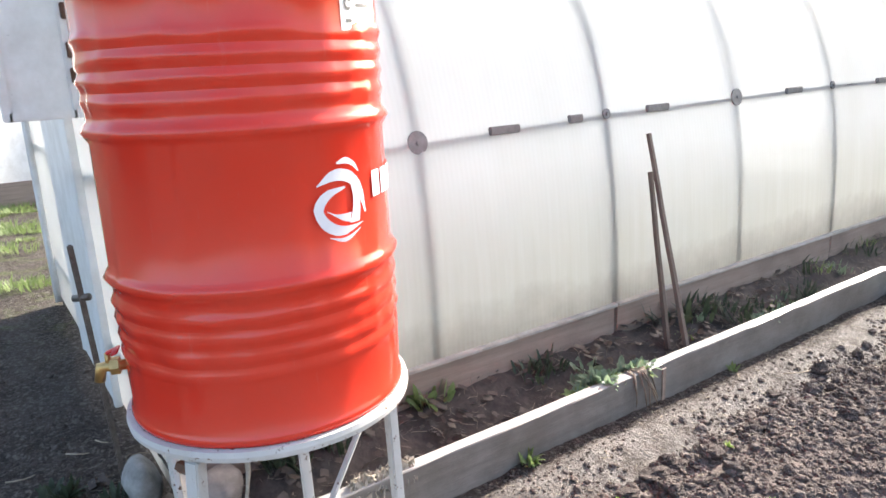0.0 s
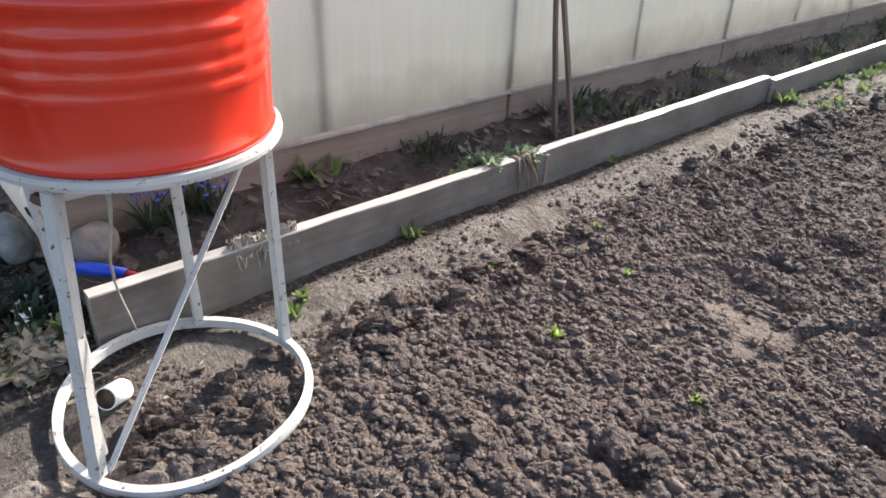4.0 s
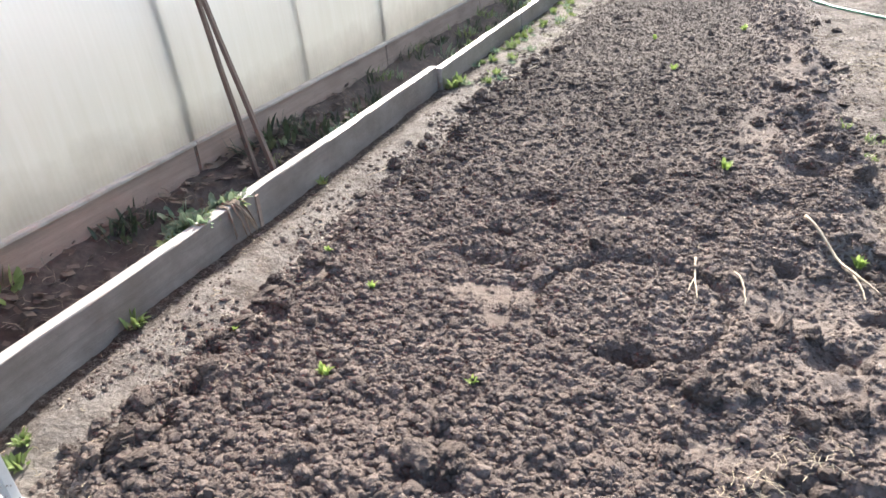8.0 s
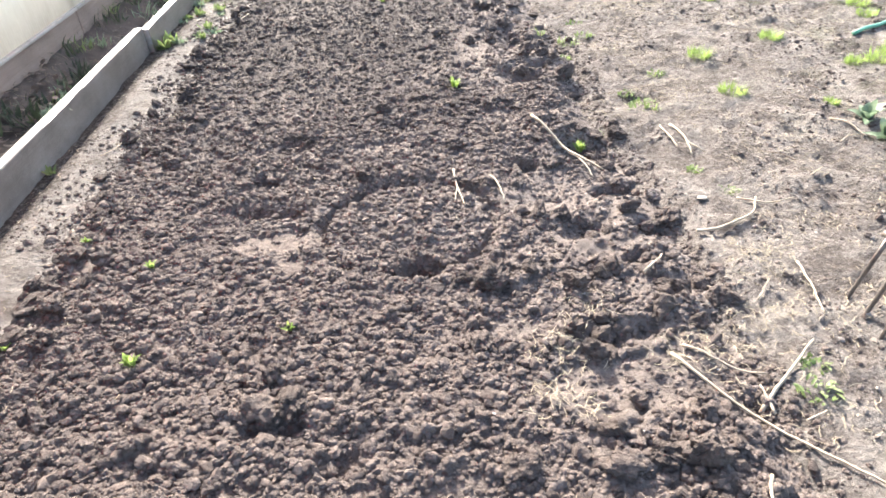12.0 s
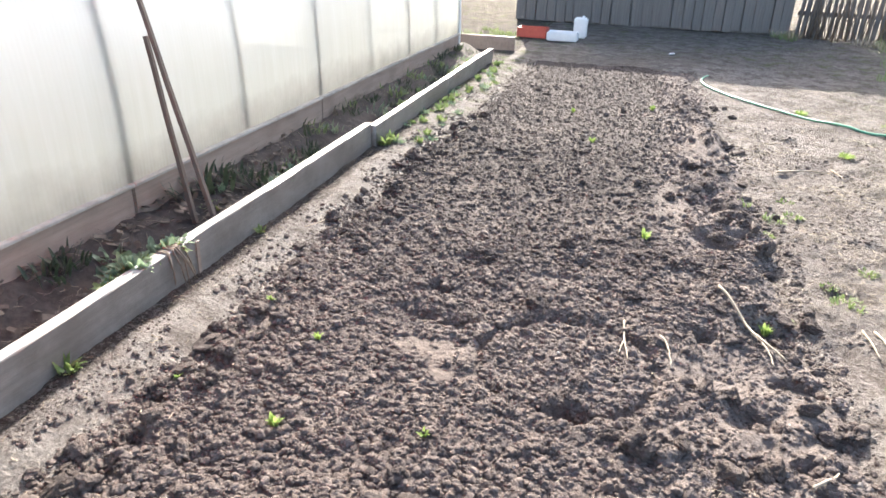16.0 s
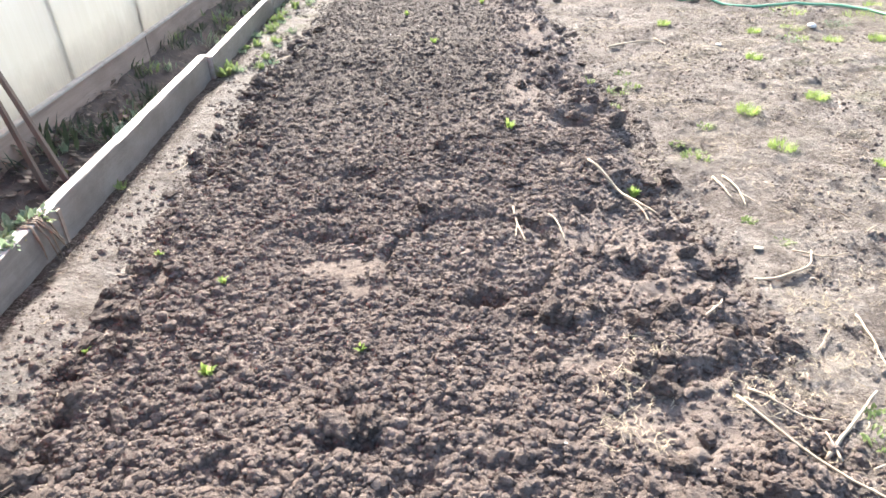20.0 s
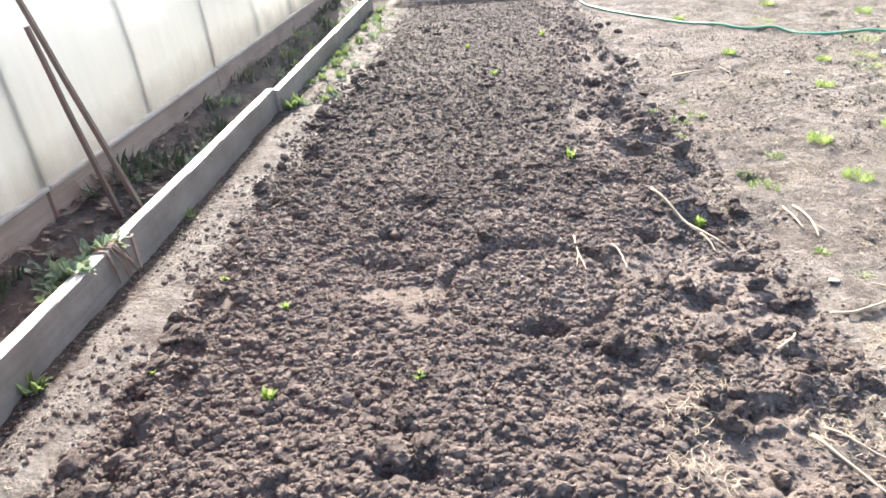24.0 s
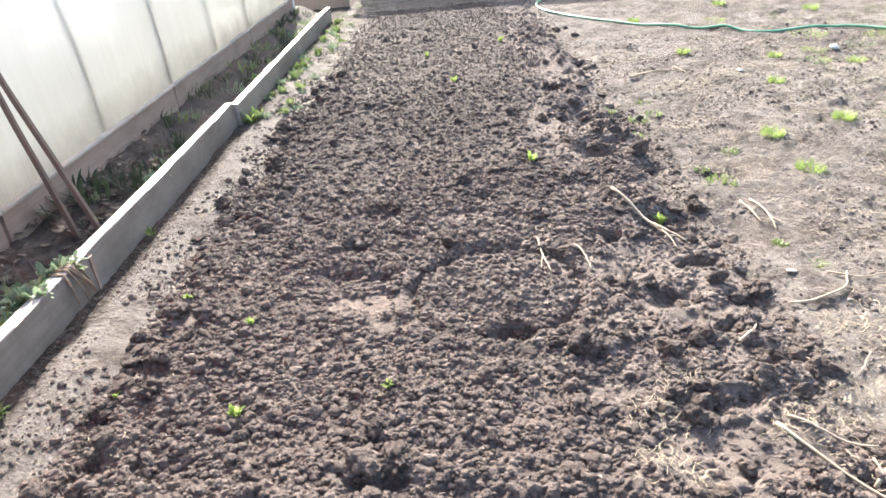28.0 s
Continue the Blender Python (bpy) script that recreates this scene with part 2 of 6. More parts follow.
def plain(name, a, b, scale=30.0, rough=0.6, metal=0.0, bump=0.2):
    k = Nodes(name)
    f = k.noise(scale, 6, 0.65)
    g = k.noise(scale * 0.15, 4, 0.6)
    col = k.mix(k.ramp(k.math("ADD", k.math("MULTIPLY", f, 0.6), k.math("MULTIPLY", g, 0.4)), (0.35, 0.0), (0.65, 1.0)), a, b)
    k.bump(f, bump, 0.005)
    return k.done(col, rough, metal)


BIG_CLOD = big_clod_mat()
GRIT = plain("pale_grit", (0.42, 0.38, 0.33), (0.62, 0.58, 0.53), 80, 0.8)
MOIST_CLOD = clod_mat("moist_crumb", 0.64)
SOIL, CLOD, DRY_CLOD, GROUND = soil_mat(), clod_mat(), dry_clod_mat(), ground_mat()
RED, WHITE, SHEET = drum_red(), white_paint("chipped_white_paint", 0.6, 0.61), poly_sheet()
FRAME_WHITE = white_paint("weathered_white_frame", 0.80, 0.7)
# soil coloured darker to carry the greenhouse's shade on the strip
SHADED_SOIL = plain("shaded_dark_soil", (0.030, 0.023, 0.020), (0.085, 0.066, 0.056), 45, 0.9, 0, 0.9)
BOARD = old_wood("weathered_grey_board", (0.30, 0.28, 0.262), (0.56, 0.53, 0.50), rough=0.4, stain_shade=True)
BASE_WOOD = old_wood("brown_weathered_beam", (0.22, 0.158, 0.126), (0.40, 0.305, 0.25))
POLE_WOOD = old_wood("brown_pole_wood", (0.06, 0.042, 0.034), (0.15, 0.11, 0.09), (2, 2, 0.12), 40)
SHED_WOOD = old_wood("grey_brown_planks", (0.10, 0.088, 0.080), (0.24, 0.215, 0.198), (2, 2, 0.12), 12)
TUBE = plain("galvanised_tube", (0.17, 0.165, 0.165), (0.27, 0.262, 0.26), 40, 0.55, 0.4)
STRAW = plain("dry_straw", (0.27, 0.22, 0.145), (0.47, 0.40, 0.28), 60, 0.75)
TWIG = plain("bleached_stem", (0.30, 0.235, 0.165), (0.52, 0.44, 0.33), 45, 0.8)
BARK = plain("dark_stem", (0.12, 0.085, 0.06), (0.26, 0.2, 0.15), 45, 0.85)
LEAF = leaf_mat("fresh_green_leaf", (0.14, 0.20, 0.06), (0.27, 0.34, 0.14))
DARK_LEAF = leaf_mat("dark_green_leaf", (0.036, 0.052, 0.030), (0.080, 0.106, 0.062))
PALE_LEAF = leaf_mat("pale_grey_leaf", (0.13, 0.19, 0.11), (0.30, 0.38, 0.25))
DEAD_LEAF = leaf_mat("dead_brown_leaf", (0.075, 0.055, 0.044), (0.155, 0.12, 0.095), 0.2)
TUFT = leaf_mat("young_grass", (0.22, 0.32, 0.07), (0.38, 0.48, 0.17), 0.5)
PETAL = leaf_mat("blue_petal", (0.10, 0.16, 0.62), (0.20, 0.28, 0.8))
STONE = plain("pale_field_stone", (0.17, 0.14, 0.12), (0.30, 0.255, 0.225), 26, 0.85, 0, 0.5)
PALE_STONE = plain("pale_rough_stone", (0.17, 0.158, 0.145), (0.36, 0.345, 0.325), 24, 0.85, 0, 0.9)
HOSE = plain("green_hose_rubber", (0.11, 0.34, 0.21), (0.19, 0.44, 0.29), 50, 0.38)
PVC = plain("white_pvc", (0.72, 0.72, 0.69), (0.82, 0.82, 0.8), 18, 0.35)
PVC_IN = plain("rusty_pipe_inside", (0.08, 0.045, 0.03), (0.16, 0.09, 0.06), 30, 0.8)
BRASS = plain("dull_brass", (0.42, 0.27, 0.10), (0.58, 0.40, 0.17), 50, 0.38, 0.9)
TAP_RED = plain("red_tap_plastic", (0.5, 0.02, 0.02), (0.62, 0.035, 0.03), 40, 0.4)
BLUE = plain("blue_plastic", (0.01, 0.05, 0.5), (0.02, 0.08, 0.62), 30, 0.35)
RED_BITS = plain("faded_red_plastic", (0.42, 0.07, 0.05), (0.55, 0.11, 0.08), 30, 0.5)
WHITE_PLASTIC = plain("white_plastic", (0.74, 0.75, 0.76), (0.84, 0.84, 0.84), 20, 0.4)
RUST = plain("rusty_iron", (0.10, 0.05, 0.03), (0.2, 0.11, 0.07), 60, 0.8, 0.3)
DECAL = plain("pale_decal_print", (0.70, 0.70, 0.76), (0.78, 0.78, 0.83), 60, 0.45, 0, 0.03)
PAPER = plain("white_paper_label", (0.78, 0.78, 0.78), (0.84, 0.84, 0.84), 60, 0.6, 0, 0.03)
INK = plain("dark_print", (0.03, 0.03, 0.035), (0.06, 0.06, 0.065), 60, 0.6, 0, 0.03)
ROOF = plain("grey_slate_roof", (0.20, 0.20, 0.21), (0.34, 0.34, 0.35), 6, 0.8)
ROOF_PALE = plain("pale_metal_roof", (0.5, 0.5, 0.52), (0.66, 0.66, 0.68), 5, 0.4, 0.3)
IRON = plain("worn_grey_iron", (0.09, 0.075, 0.065), (0.2, 0.175, 0.155), 50, 0.5, 0.6)
ASH_WOOD = plain("pale_worn_ash", (0.36, 0.30, 0.23), (0.55, 0.48, 0.39), 30, 0.6)
PETAL_WHITE = leaf_mat("white_petal", (0.72, 0.72, 0.70), (0.82, 0.82, 0.8))
STRIP_STRAW = plain("murky_dry_stalk", (0.13, 0.105, 0.075), (0.28, 0.235, 0.17), 60, 0.85)
DUSTY = plain("dusty_beige_strip", (0.30, 0.27, 0.23), (0.50, 0.46, 0.41), 12, 0.8)
CORD = plain("frayed_twine", (0.30, 0.26, 0.21), (0.5, 0.45, 0.38), 90, 0.9)


# ---- building helpers ----
def empty(name, place, label, category, group="", kind=""):
    ob = new(name)
    ob.location = place
    ob.empty_display_size = 0.05
    return tagged(ob, label, category, group, kind)


def mesh_ob(name, verts, faces, material, parent=None, label="", smooth=True):
    me = bpy.data.meshes.new(name)
    me.from_pydata([tuple(map(float, v)) for v in verts], [], [tuple(map(int, f)) for f in faces])
    me.materials.append(material)
    me.polygons.foreach_set("use_smooth", [smooth] * len(me.polygons))
    me.update()
    ob = new(name, me)
    if parent:
        ob.parent = parent
    if label:
        ob["label"] = label
    return ob


def grid_ob(name, X, Y, Z, material, attrs=None):
    """A sheet over a rectangular grid, with point attributes."""
    ny, nx = Z.shape
    co = np.stack([X, Y, Z], -1).reshape(-1, 3)
    i = (np.arange(ny - 1)[:, None] * nx + np.arange(nx - 1)[None]).ravel()
    quads = np.stack([i, i + 1, i + nx + 1, i + nx], -1)
    return bulk_ob(name, co, quads, material, attrs)


def bulk_ob(name, co, polys, material, attrs=None, smooth=True):
    """A large mesh straight from arrays; all faces have the same number of corners."""
    co, polys = np.asarray(co, np.float32), np.asarray(polys, np.int32)
    me = bpy.data.meshes.new(name)
    me.vertices.add(len(co))
    me.vertices.foreach_set("co", co.ravel())
    n, k = polys.shape
    me.loops.add(n * k)
    me.loops.foreach_set("vertex_index", polys.ravel())
    me.polygons.add(n)
    me.polygons.foreach_set("loop_start", np.arange(n, dtype=np.int32) * k)
    me.polygons.foreach_set("loop_total", np.full(n, k, np.int32))
    me.polygons.foreach_set("use_smooth", np.full(n, smooth))
    me.update(calc_edges=True)
    for key, values in (attrs or {}).items():
        a = me.attributes.new(key, "FLOAT", "POINT")
        a.data.foreach_set("value", np.asarray(values, np.float32).ravel())
    me.materials.append(material)
    me.validate()
    return new(name, me)


def part(name, bm, material, parent, label="", smooth=False):
    me = bpy.data.meshes.new(name)
    bm.to_mesh(me)
    bm.free()
    me.materials.append(material)
    if smooth:
        me.polygons.foreach_set("use_smooth", [True] * len(me.polygons))
    ob = new(name, me)
    if parent:
        ob.parent = parent
    if label:
        ob["label"] = label
    return ob


def box(sx, sy, sz, at=(0, 0, 0), bevel=0.003, turn=None, wob=0.0):
    """A box with worn, bevelled edges, standing with its centre at the place given."""
    bm = bmesh.new()
    bmesh.ops.create_cube(bm, size=1.0)
    bmesh.ops.scale(bm, vec=(sx, sy, sz), verts=bm.verts)
    if bevel:
        bmesh.ops.bevel(bm, geom=bm.edges[:], offset=min(bevel, 0.45 * min(sx, sy, sz)), segments=2, affect="EDGES")
    if wob:
        for v in bm.verts:
            v.co += Vector((rnd.uniform(-wob, wob), rnd.uniform(-wob, wob), rnd.uniform(-wob, wob)))
    m = Matrix.Translation(at) @ (turn.to_4x4() if turn else Matrix())
    bmesh.ops.transform(bm, matrix=m, verts=bm.verts)
    return bm


def tube_data(points, radii, sides=8, flat=1.0, caps=True):
    """Corners and faces of a tube along points; flat squeezes it across."""
    pts = [Vector(p) for p in points]
    if not hasattr(radii, "__len__"):
        radii = [radii] * len(pts)
    verts, faces = [], []
    ref = None
    for i, p in enumerate(pts):
        d = (pts[min(i + 1, len(pts) - 1)] - pts[max(i - 1, 0)]).normalized()
        if ref is None:
            ref = Vector((0, 0, 1)) if abs(d.z) < 0.9 else Vector((1, 0, 0))
        u = (ref - d * ref.dot(d)).normalized()
        w = d.cross(u)
        ref = u
        for k in range(sides):
            a = 2 * math.pi * (k + 0.5) / sides
            verts.append(p + (u * math.cos(a) * flat + w * math.sin(a)) * radii[i])
    for i in range(len(pts) - 1):
        for k in range(sides):
            a, b = i * sides + k, i * sides + (k + 1) % sides
            faces.append((a, b, b + sides, a + sides))
    if caps:
        faces.append(tuple(reversed(range(sides))))
        faces.append(tuple(range((len(pts) - 1) * sides, len(pts) * sides)))
    return verts, faces


def tube(name, points, radii, material, parent=None, label="", sides=8, flat=1.0, smooth=True):
    v, f = tube_data(points, radii, sides, flat)
    return mesh_ob(name, v, f, material, parent, label, smooth)


def lathe(profile, steps=64, closed=False):
    """Corners and faces of a profile of (radius, height) turned round the z axis."""
    verts = [(r * math.cos(2 * math.pi * k / steps), r * math.sin(2 * math.pi * k / steps), z) for r, z in profile for k in range(steps)]
    faces = []
    n = len(profile)
    for i in range(n if closed else n - 1):
        j = (i + 1) % n
        for k in range(steps):
            q = (k + 1) % steps
            faces.append((i * steps + k, i * steps + q, j * steps + q, j * steps + k))
    return verts, faces


def glide(points, n=10):
    """A smooth line through points (Catmull-Rom)."""
    p = [Vector(q) for q in points]
    p = [p[0] * 2 - p[1]] + p + [p[-1] * 2 - p[-2]]
    out = []
    for a, b, c, d in zip(p, p[1:], p[2:], p[3:]):
        for i in range(n):
            t = i / n
            out.append(0.5 * ((2 * b) + (c - a) * t + (2 * a - 5 * b + 4 * c - d) * t * t + (3 * b - a - 3 * c + d) * t**3))
    out.append(p[-2])
    return out


_lattice = rng.random((8, 256, 256))


def vnoise(x, y, size, seed=0):
    """Smooth value noise from 0 to 1 with cells of the given size."""
    t = _lattice[seed % 8]
    u, v = np.asarray(x) / size + 37.3 * seed, np.asarray(y) / size + 91.7 * seed
    i, j = np.floor(u).astype(int), np.floor(v).astype(int)
    fu, fv = u - i, v - j
    fu, fv = fu * fu * (3 - 2 * fu), fv * fv * (3 - 2 * fv)
    i, j, i1, j1 = i % 256, j % 256, (i + 1) % 256, (j + 1) % 256
    return (t[i, j] * (1 - fu) + t[i1, j] * fu) * (1 - fv) + (t[i, j1] * (1 - fu) + t[i1, j1] * fu) * fv


def fbm(x, y, size, octaves=4, seed=0, keep=0.5):
    total, amp, norm = 0.0, 1.0, 0.0
    for o in range(octaves):
        total = total + amp * vnoise(x, y, size / 2**o, seed + o)
        norm, amp = norm + amp, amp * keep
    return total / norm


def smooth01(a, b, x):
    t = np.clip((np.asarray(x, float) - a) / (b - a), 0, 1)
    return t * t * (3 - 2 * t)


# ---- the ground ----
def spread(stops):
    """Coordinates from (start, step) stops, the step gliding from one to the next."""
    out = [stops[0][0]]
    for (a, sa), (b, sb) in zip(stops, stops[1:]):
        while out[-1] < b - 1e-6:
            f = (out[-1] - a) / (b - a)
            out.append(min(b, out[-1] + sa * (sb / sa) ** f))
    return np.array(out)


BOARD_X, BOARD_TOP = -1.03, 0.185
STRIP_Z = 0.10


def strip_z(x):
    """The soil of the flower strip, banked up against the greenhouse."""
    return STRIP_Z + 0.085 * smooth01(-1.14, -1.36, x)


def bed_right(y):
    """The right edge of the dug bed."""
    return 1.40 - 0.035 * np.maximum(y - 3.0, 0.0) + 0.16 * (fbm(np.asarray(y) * 0 + 3.1, y, 0.8, 3, 5) - 0.5)


def bed_left(y):
    return -0.70 + 0.16 * (fbm(np.asarray(y) * 0 + 9.1, y, 0.7, 3, 2) - 0.5) + 0.10 * smooth01(3.5, 6.0, y)


def ground_z(x, y):
    """The height of the trodden ground."""
    x, y = np.asarray(x, float), np.asarray(y, float)
    z = 0.035 * (fbm(x, y, 0.7, 4, 1) - 0.5) + 0.030 * (fbm(x, y, 0.14, 5, 4, 0.62) - 0.5)
    # trodden hollows and ridges of the path
    z = z + smooth01(1.2, 1.5, x) * (0.040 * (fbm(x, y, 0.075, 4, 2, 0.75) - 0.5) - 0.02 * smooth01(0.56, 0.66, fbm(x, y, 0.22, 3, 6)) * fbm(x, y, 0.05, 3, 1) - 0.010 * smooth01(0.52, 0.72, fbm(x, y, 0.16, 4, 3, 0.65)))
    # a crusted bank along the boards
    z = z * (1 - 0.6 * smooth01(-0.62, -0.72, x) * smooth01(-1.0, -0.92, x) * smooth01(0.9, 1.1, y))
    # flat, trodden earth under the stand
    z = z * (1 - 0.75 * smooth01(0.48, 0.34, np.hypot(x + 0.70, y - 0.42)))
    z = z - 0.02 * np.exp(-(((np.hypot(x + 0.68, y - 0.453) - 0.303) / 0.035) ** 2)) * smooth01(0.5, 0.35, y)
    # a smooth trodden place on the path
    z = z * (1 - 0.85 * smooth01(0.17, 0.08, np.hypot((x - 1.72), (y - 1.63) * 1.2)))
    inside = smooth01(0.0, 0.12, x - bed_left(y)) * smooth01(0.0, 0.12, bed_right(y) - x) * smooth01(8.5, 8.3, y)
    z = z + 0.030 * smooth01(-0.68, -0.88, x) * smooth01(-1.12, -1.06, x) * smooth01(0.8, 1.1, y) * smooth01(8.2, 7.8, y)
    return z - 0.05 * inside


gx = np.concatenate([-spread([(4.5, 0.25), (30, 3), (600, 60)])[::-1], spread([(-4.4, 0.12), (-1.1, 0.012), (-0.55, 0.012), (-0.5, 0.06), (1.0, 0.06), (1.1, 0.017), (2.6, 0.019), (4.2, 0.045), (6.0, 0.12)]),
                     spread([(6.2, 0.25), (30, 3), (600, 60)])])
gy = np.concatenate([-spread([(1.2, 0.15), (30, 3), (600, 60)])[::-1], spread([(-1.1, 0.05), (0.5, 0.02), (3.0, 0.021), (5.0, 0.035), (9.0, 0.06), (14.0, 0.14)]),
                     spread([(14.2, 0.3), (40, 4), (600, 60)])])
GX, GY = np.meshgrid(gx, gy)
GZ = ground_z(GX, GY)
# damp earth by the greenhouse end, slightly darker ground past the bed
damp_shade = np.clip(smooth01(-1.0, -1.25, GX) + smooth01(8.3, 9.2, GY) * 0.2 + smooth01(0.45, 0.1, GY) * smooth01(-0.6, -1.0, GX)
               # cast shadow of the edging boards, painted as a ragged dark band
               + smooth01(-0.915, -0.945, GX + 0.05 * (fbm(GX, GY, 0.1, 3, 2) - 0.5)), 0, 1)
green = np.clip(smooth01(1.6, 3.2, GX) * 0.55 + smooth01(8.0, 10.0, GY) * 0.8 + smooth01(-3.0, -5.0, GX) * 1.2
                + smooth01(-0.62, -0.75, GX) * smooth01(4.2, 5.2, GY) * 0.9, 0, 1)
crust = smooth01(-0.62, -0.70, GX) * smooth01(-0.915, -0.875, GX) * smooth01(0.3, 0.6, GY) * smooth01(8.0, 7.5, GY)
ground = grid_ob("ground", GX, GY, GZ, GROUND, {"damp_shade": damp_shade, "green": green, "crust": crust})
tagged(ground, "pale trodden dry garden earth with straw and thin grass", "ground", kind="structure")

# the dug bed: crumbs and clods pressed up out of one sheet
bx = spread([(-0.95, 0.010), (-0.75, 0.0058), (0.9, 0.0058), (1.4, 0.007), (1.7, 0.012)])
by = spread([(-0.9, 0.03), (0.2, 0.011), (0.55, 0.0055), (1.9, 0.007), (3.0, 0.013), (4.5, 0.018), (8.7, 0.034)])
BX, BY = np.meshgrid(bx, by)

# places trodden flat: x, y, half width, half depth
TRODDEN = ((0.07, 1.97, 0.17, 0.08), (0.16, 1.82, 0.13, 0.05), (1.00, 2.08, 0.24, 0.11), (1.00, 1.80, 0.20, 0.055), (0.83, 1.43, 0.12, 0.06), (1.04, 1.18, 0.25, 0.14),
           (0.86, 3.75, 0.10, 0.55), (0.90, 2.75, 0.10, 0.14), (1.18, 2.78, 0.10, 0.10), (-0.55, 1.95, 0.06, 0.12), (1.22, 1.55, 0.10, 0.05), (0.40, 2.62, 0.12, 0.05), (0.60, 0.92, 0.10, 0.05), (1.05, 5.0, 0.10, 0.5))
RING = (0.50, 2.00, 0.295)


def tread(x, y):
    """How far a place of the bed is trodden flat, from 0 to 1."""
    x, y = np.asarray(x, float), np.asarray(y, float)
    wob = 1.1 * (fbm(x, y, 0.11, 4, 5, 0.65) - 0.5)
    t = x * 0.0
    for cx, cy, rx, ry in TRODDEN:
        t = np.maximum(t, smooth01(1.25, 0.55, np.hypot((x - cx) / rx, (y - cy) / ry) + wob))
    loose = smooth01(0.82, 1.0, x) * smooth01(0.7, 1.0, y) * smooth01(0.44, 0.62, fbm(x, y, 0.24, 3, 2))
    d = np.abs(np.hypot(x - RING[0], y - RING[1]) - RING[2])
    ring = 0.8 * smooth01(0.026, 0.010, d + 0.03 * (fbm(x, y, 0.06, 3, 1) - 0.4)) * smooth01(0.35, 0.75, np.abs(x - RING[0]) / RING[2])
    return np.maximum(np.maximum(0.9 * t, 0.85 * loose), ring)


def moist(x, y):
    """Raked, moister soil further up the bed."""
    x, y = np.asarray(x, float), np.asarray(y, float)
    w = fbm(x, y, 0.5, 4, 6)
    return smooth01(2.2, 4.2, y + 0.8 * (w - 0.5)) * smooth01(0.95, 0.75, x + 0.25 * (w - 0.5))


def bed_base(x, y):
    """The bed without its clods."""
    z = 0.010 + 0.03 * (fbm(x, y, 0.55, 3, 3) - 0.5) + 0.026 * (fbm(x, y, 0.16, 3, 6) - 0.5)
    # rough, trampled lumps along the right third
    rough = smooth01(0.75, 1.0, x) * smooth01(1.75, 1.2, x)
    z = z + rough * 0.075 * (fbm(x, y, 0.17, 3, 0) - 0.5)
    # rows left by the rake
    z = z + 0.006 * np.sin((y + 0.18 * x + 0.05 * fbm(x, y, 0.4, 2, 1)) * 42.0) * smooth01(0.9, 0.6, x) * smooth01(1.6, 1.2, y) * smooth01(0.45, 0.75, y)
    # the mark of a round stand
    d = np.hypot(x - RING[0], y - RING[1])
    return z - 0.020 * np.exp(-(((d - RING[2]) / 0.02) ** 2)) + 0.012 * np.exp(-(((d - RING[2] - 0.05) / 0.025) ** 2))


wander = 0.16 * (fbm(BX, BY, 0.22, 3, 1) - 0.5)
edge = smooth01(-0.06, 0.14, BX - bed_left(BY) + wander) * smooth01(-0.06, 0.18, bed_right(BY) - BX + wander) * smooth01(8.5, 8.3, BY) * smooth01(-0.85, -0.6, BY)
TREAD = tread(BX, BY)
BZ = bed_base(BX, BY)
BZ = BZ - 0.008 * TREAD


def press(z, count, lo, hi, area, power=2.2, sink=0.35):
    """Rounded, uneven lumps raised out of the sheet, few where it is trodden."""
    x0, x1, y0, y1 = area
    cxs, cys = rng.uniform(x0, x1, count), rng.uniform(y0, y1, count)
    keep = rng.random(count) > 1.05 * tread(cxs, cys)
    for cx, cy in zip(cxs[keep], cys[keep]):
        r = lo * (1 - rng.random() * (1 - (lo / hi) ** power)) ** (-1 / power)
        i0, i1 = np.searchsorted(bx, cx - r * 1.3), np.searchsorted(bx, cx + r * 1.3)
        j0, j1 = np.searchsorted(by, cy - r * 1.3), np.searchsorted(by, cy + r * 1.3)
        if i1 <= i0 or j1 <= j0:
            continue
        X, Y = BX[j0:j1, i0:i1] - cx, BY[j0:j1, i0:i1] - cy
        a = np.arctan2(Y, X)
        k = 1 + 0.2 * np.sin(2 * a + rng.uniform(0, 6)) + 0.15 * np.sin(3 * a + rng.uniform(0, 6)) + 0.1 * np.sin(5 * a + rng.uniform(0, 6))
        d2 = (X * X + Y * Y) / (r * k) ** 2
        base = z[j0:j1, i0:i1]
        tilt = 1 + 0.45 * (X * rng.uniform(-1, 1) + Y * rng.uniform(-1, 1)) / r
        dome = np.minimum(np.sqrt(np.clip(1 - d2, 0, 1)), rng.uniform(0.7, 1.0))
        top = base.mean() - sink * r * 0.6 + r * rng.uniform(0.45, 0.9) * dome * tilt
        z[j0:j1, i0:i1] = np.where(d2 < 1, np.maximum(base, top), base)


press(BZ, 3000, 0.010, 0.026, (-0.7, 1.45, 0.2, 4.2))
press(BZ, 900, 0.016, 0.036, (-0.7, 1.45, -0.8, 0.45), 2.0, 0.3)
press(BZ, 520, 0.024, 0.055, (0.8, 1.45, 0.4, 7.5), 1.6, 0.45)
press(BZ, 260, 0.024, 0.055, (-0.74, -0.46, 0.5, 6.0), 2.0, 0.4)
press(BZ, 2600, 0.010, 0.022, (-0.7, 1.4, 2.6, 4.6), 2.0, 0.1)
press(BZ, 2600, 0.014, 0.026, (-0.7, 1.4, 4.4, 8.5), 2.4, 0.3)
press(BZ, 12000, 0.008, 0.017, (-0.72, 1.47, 0.4, 3.0), 1.8, 0.0)
BZ = BZ + (0.007 - 0.004 * TREAD) * (fbm(BX, BY, 0.035, 3, 7, 0.65) - 0.5)
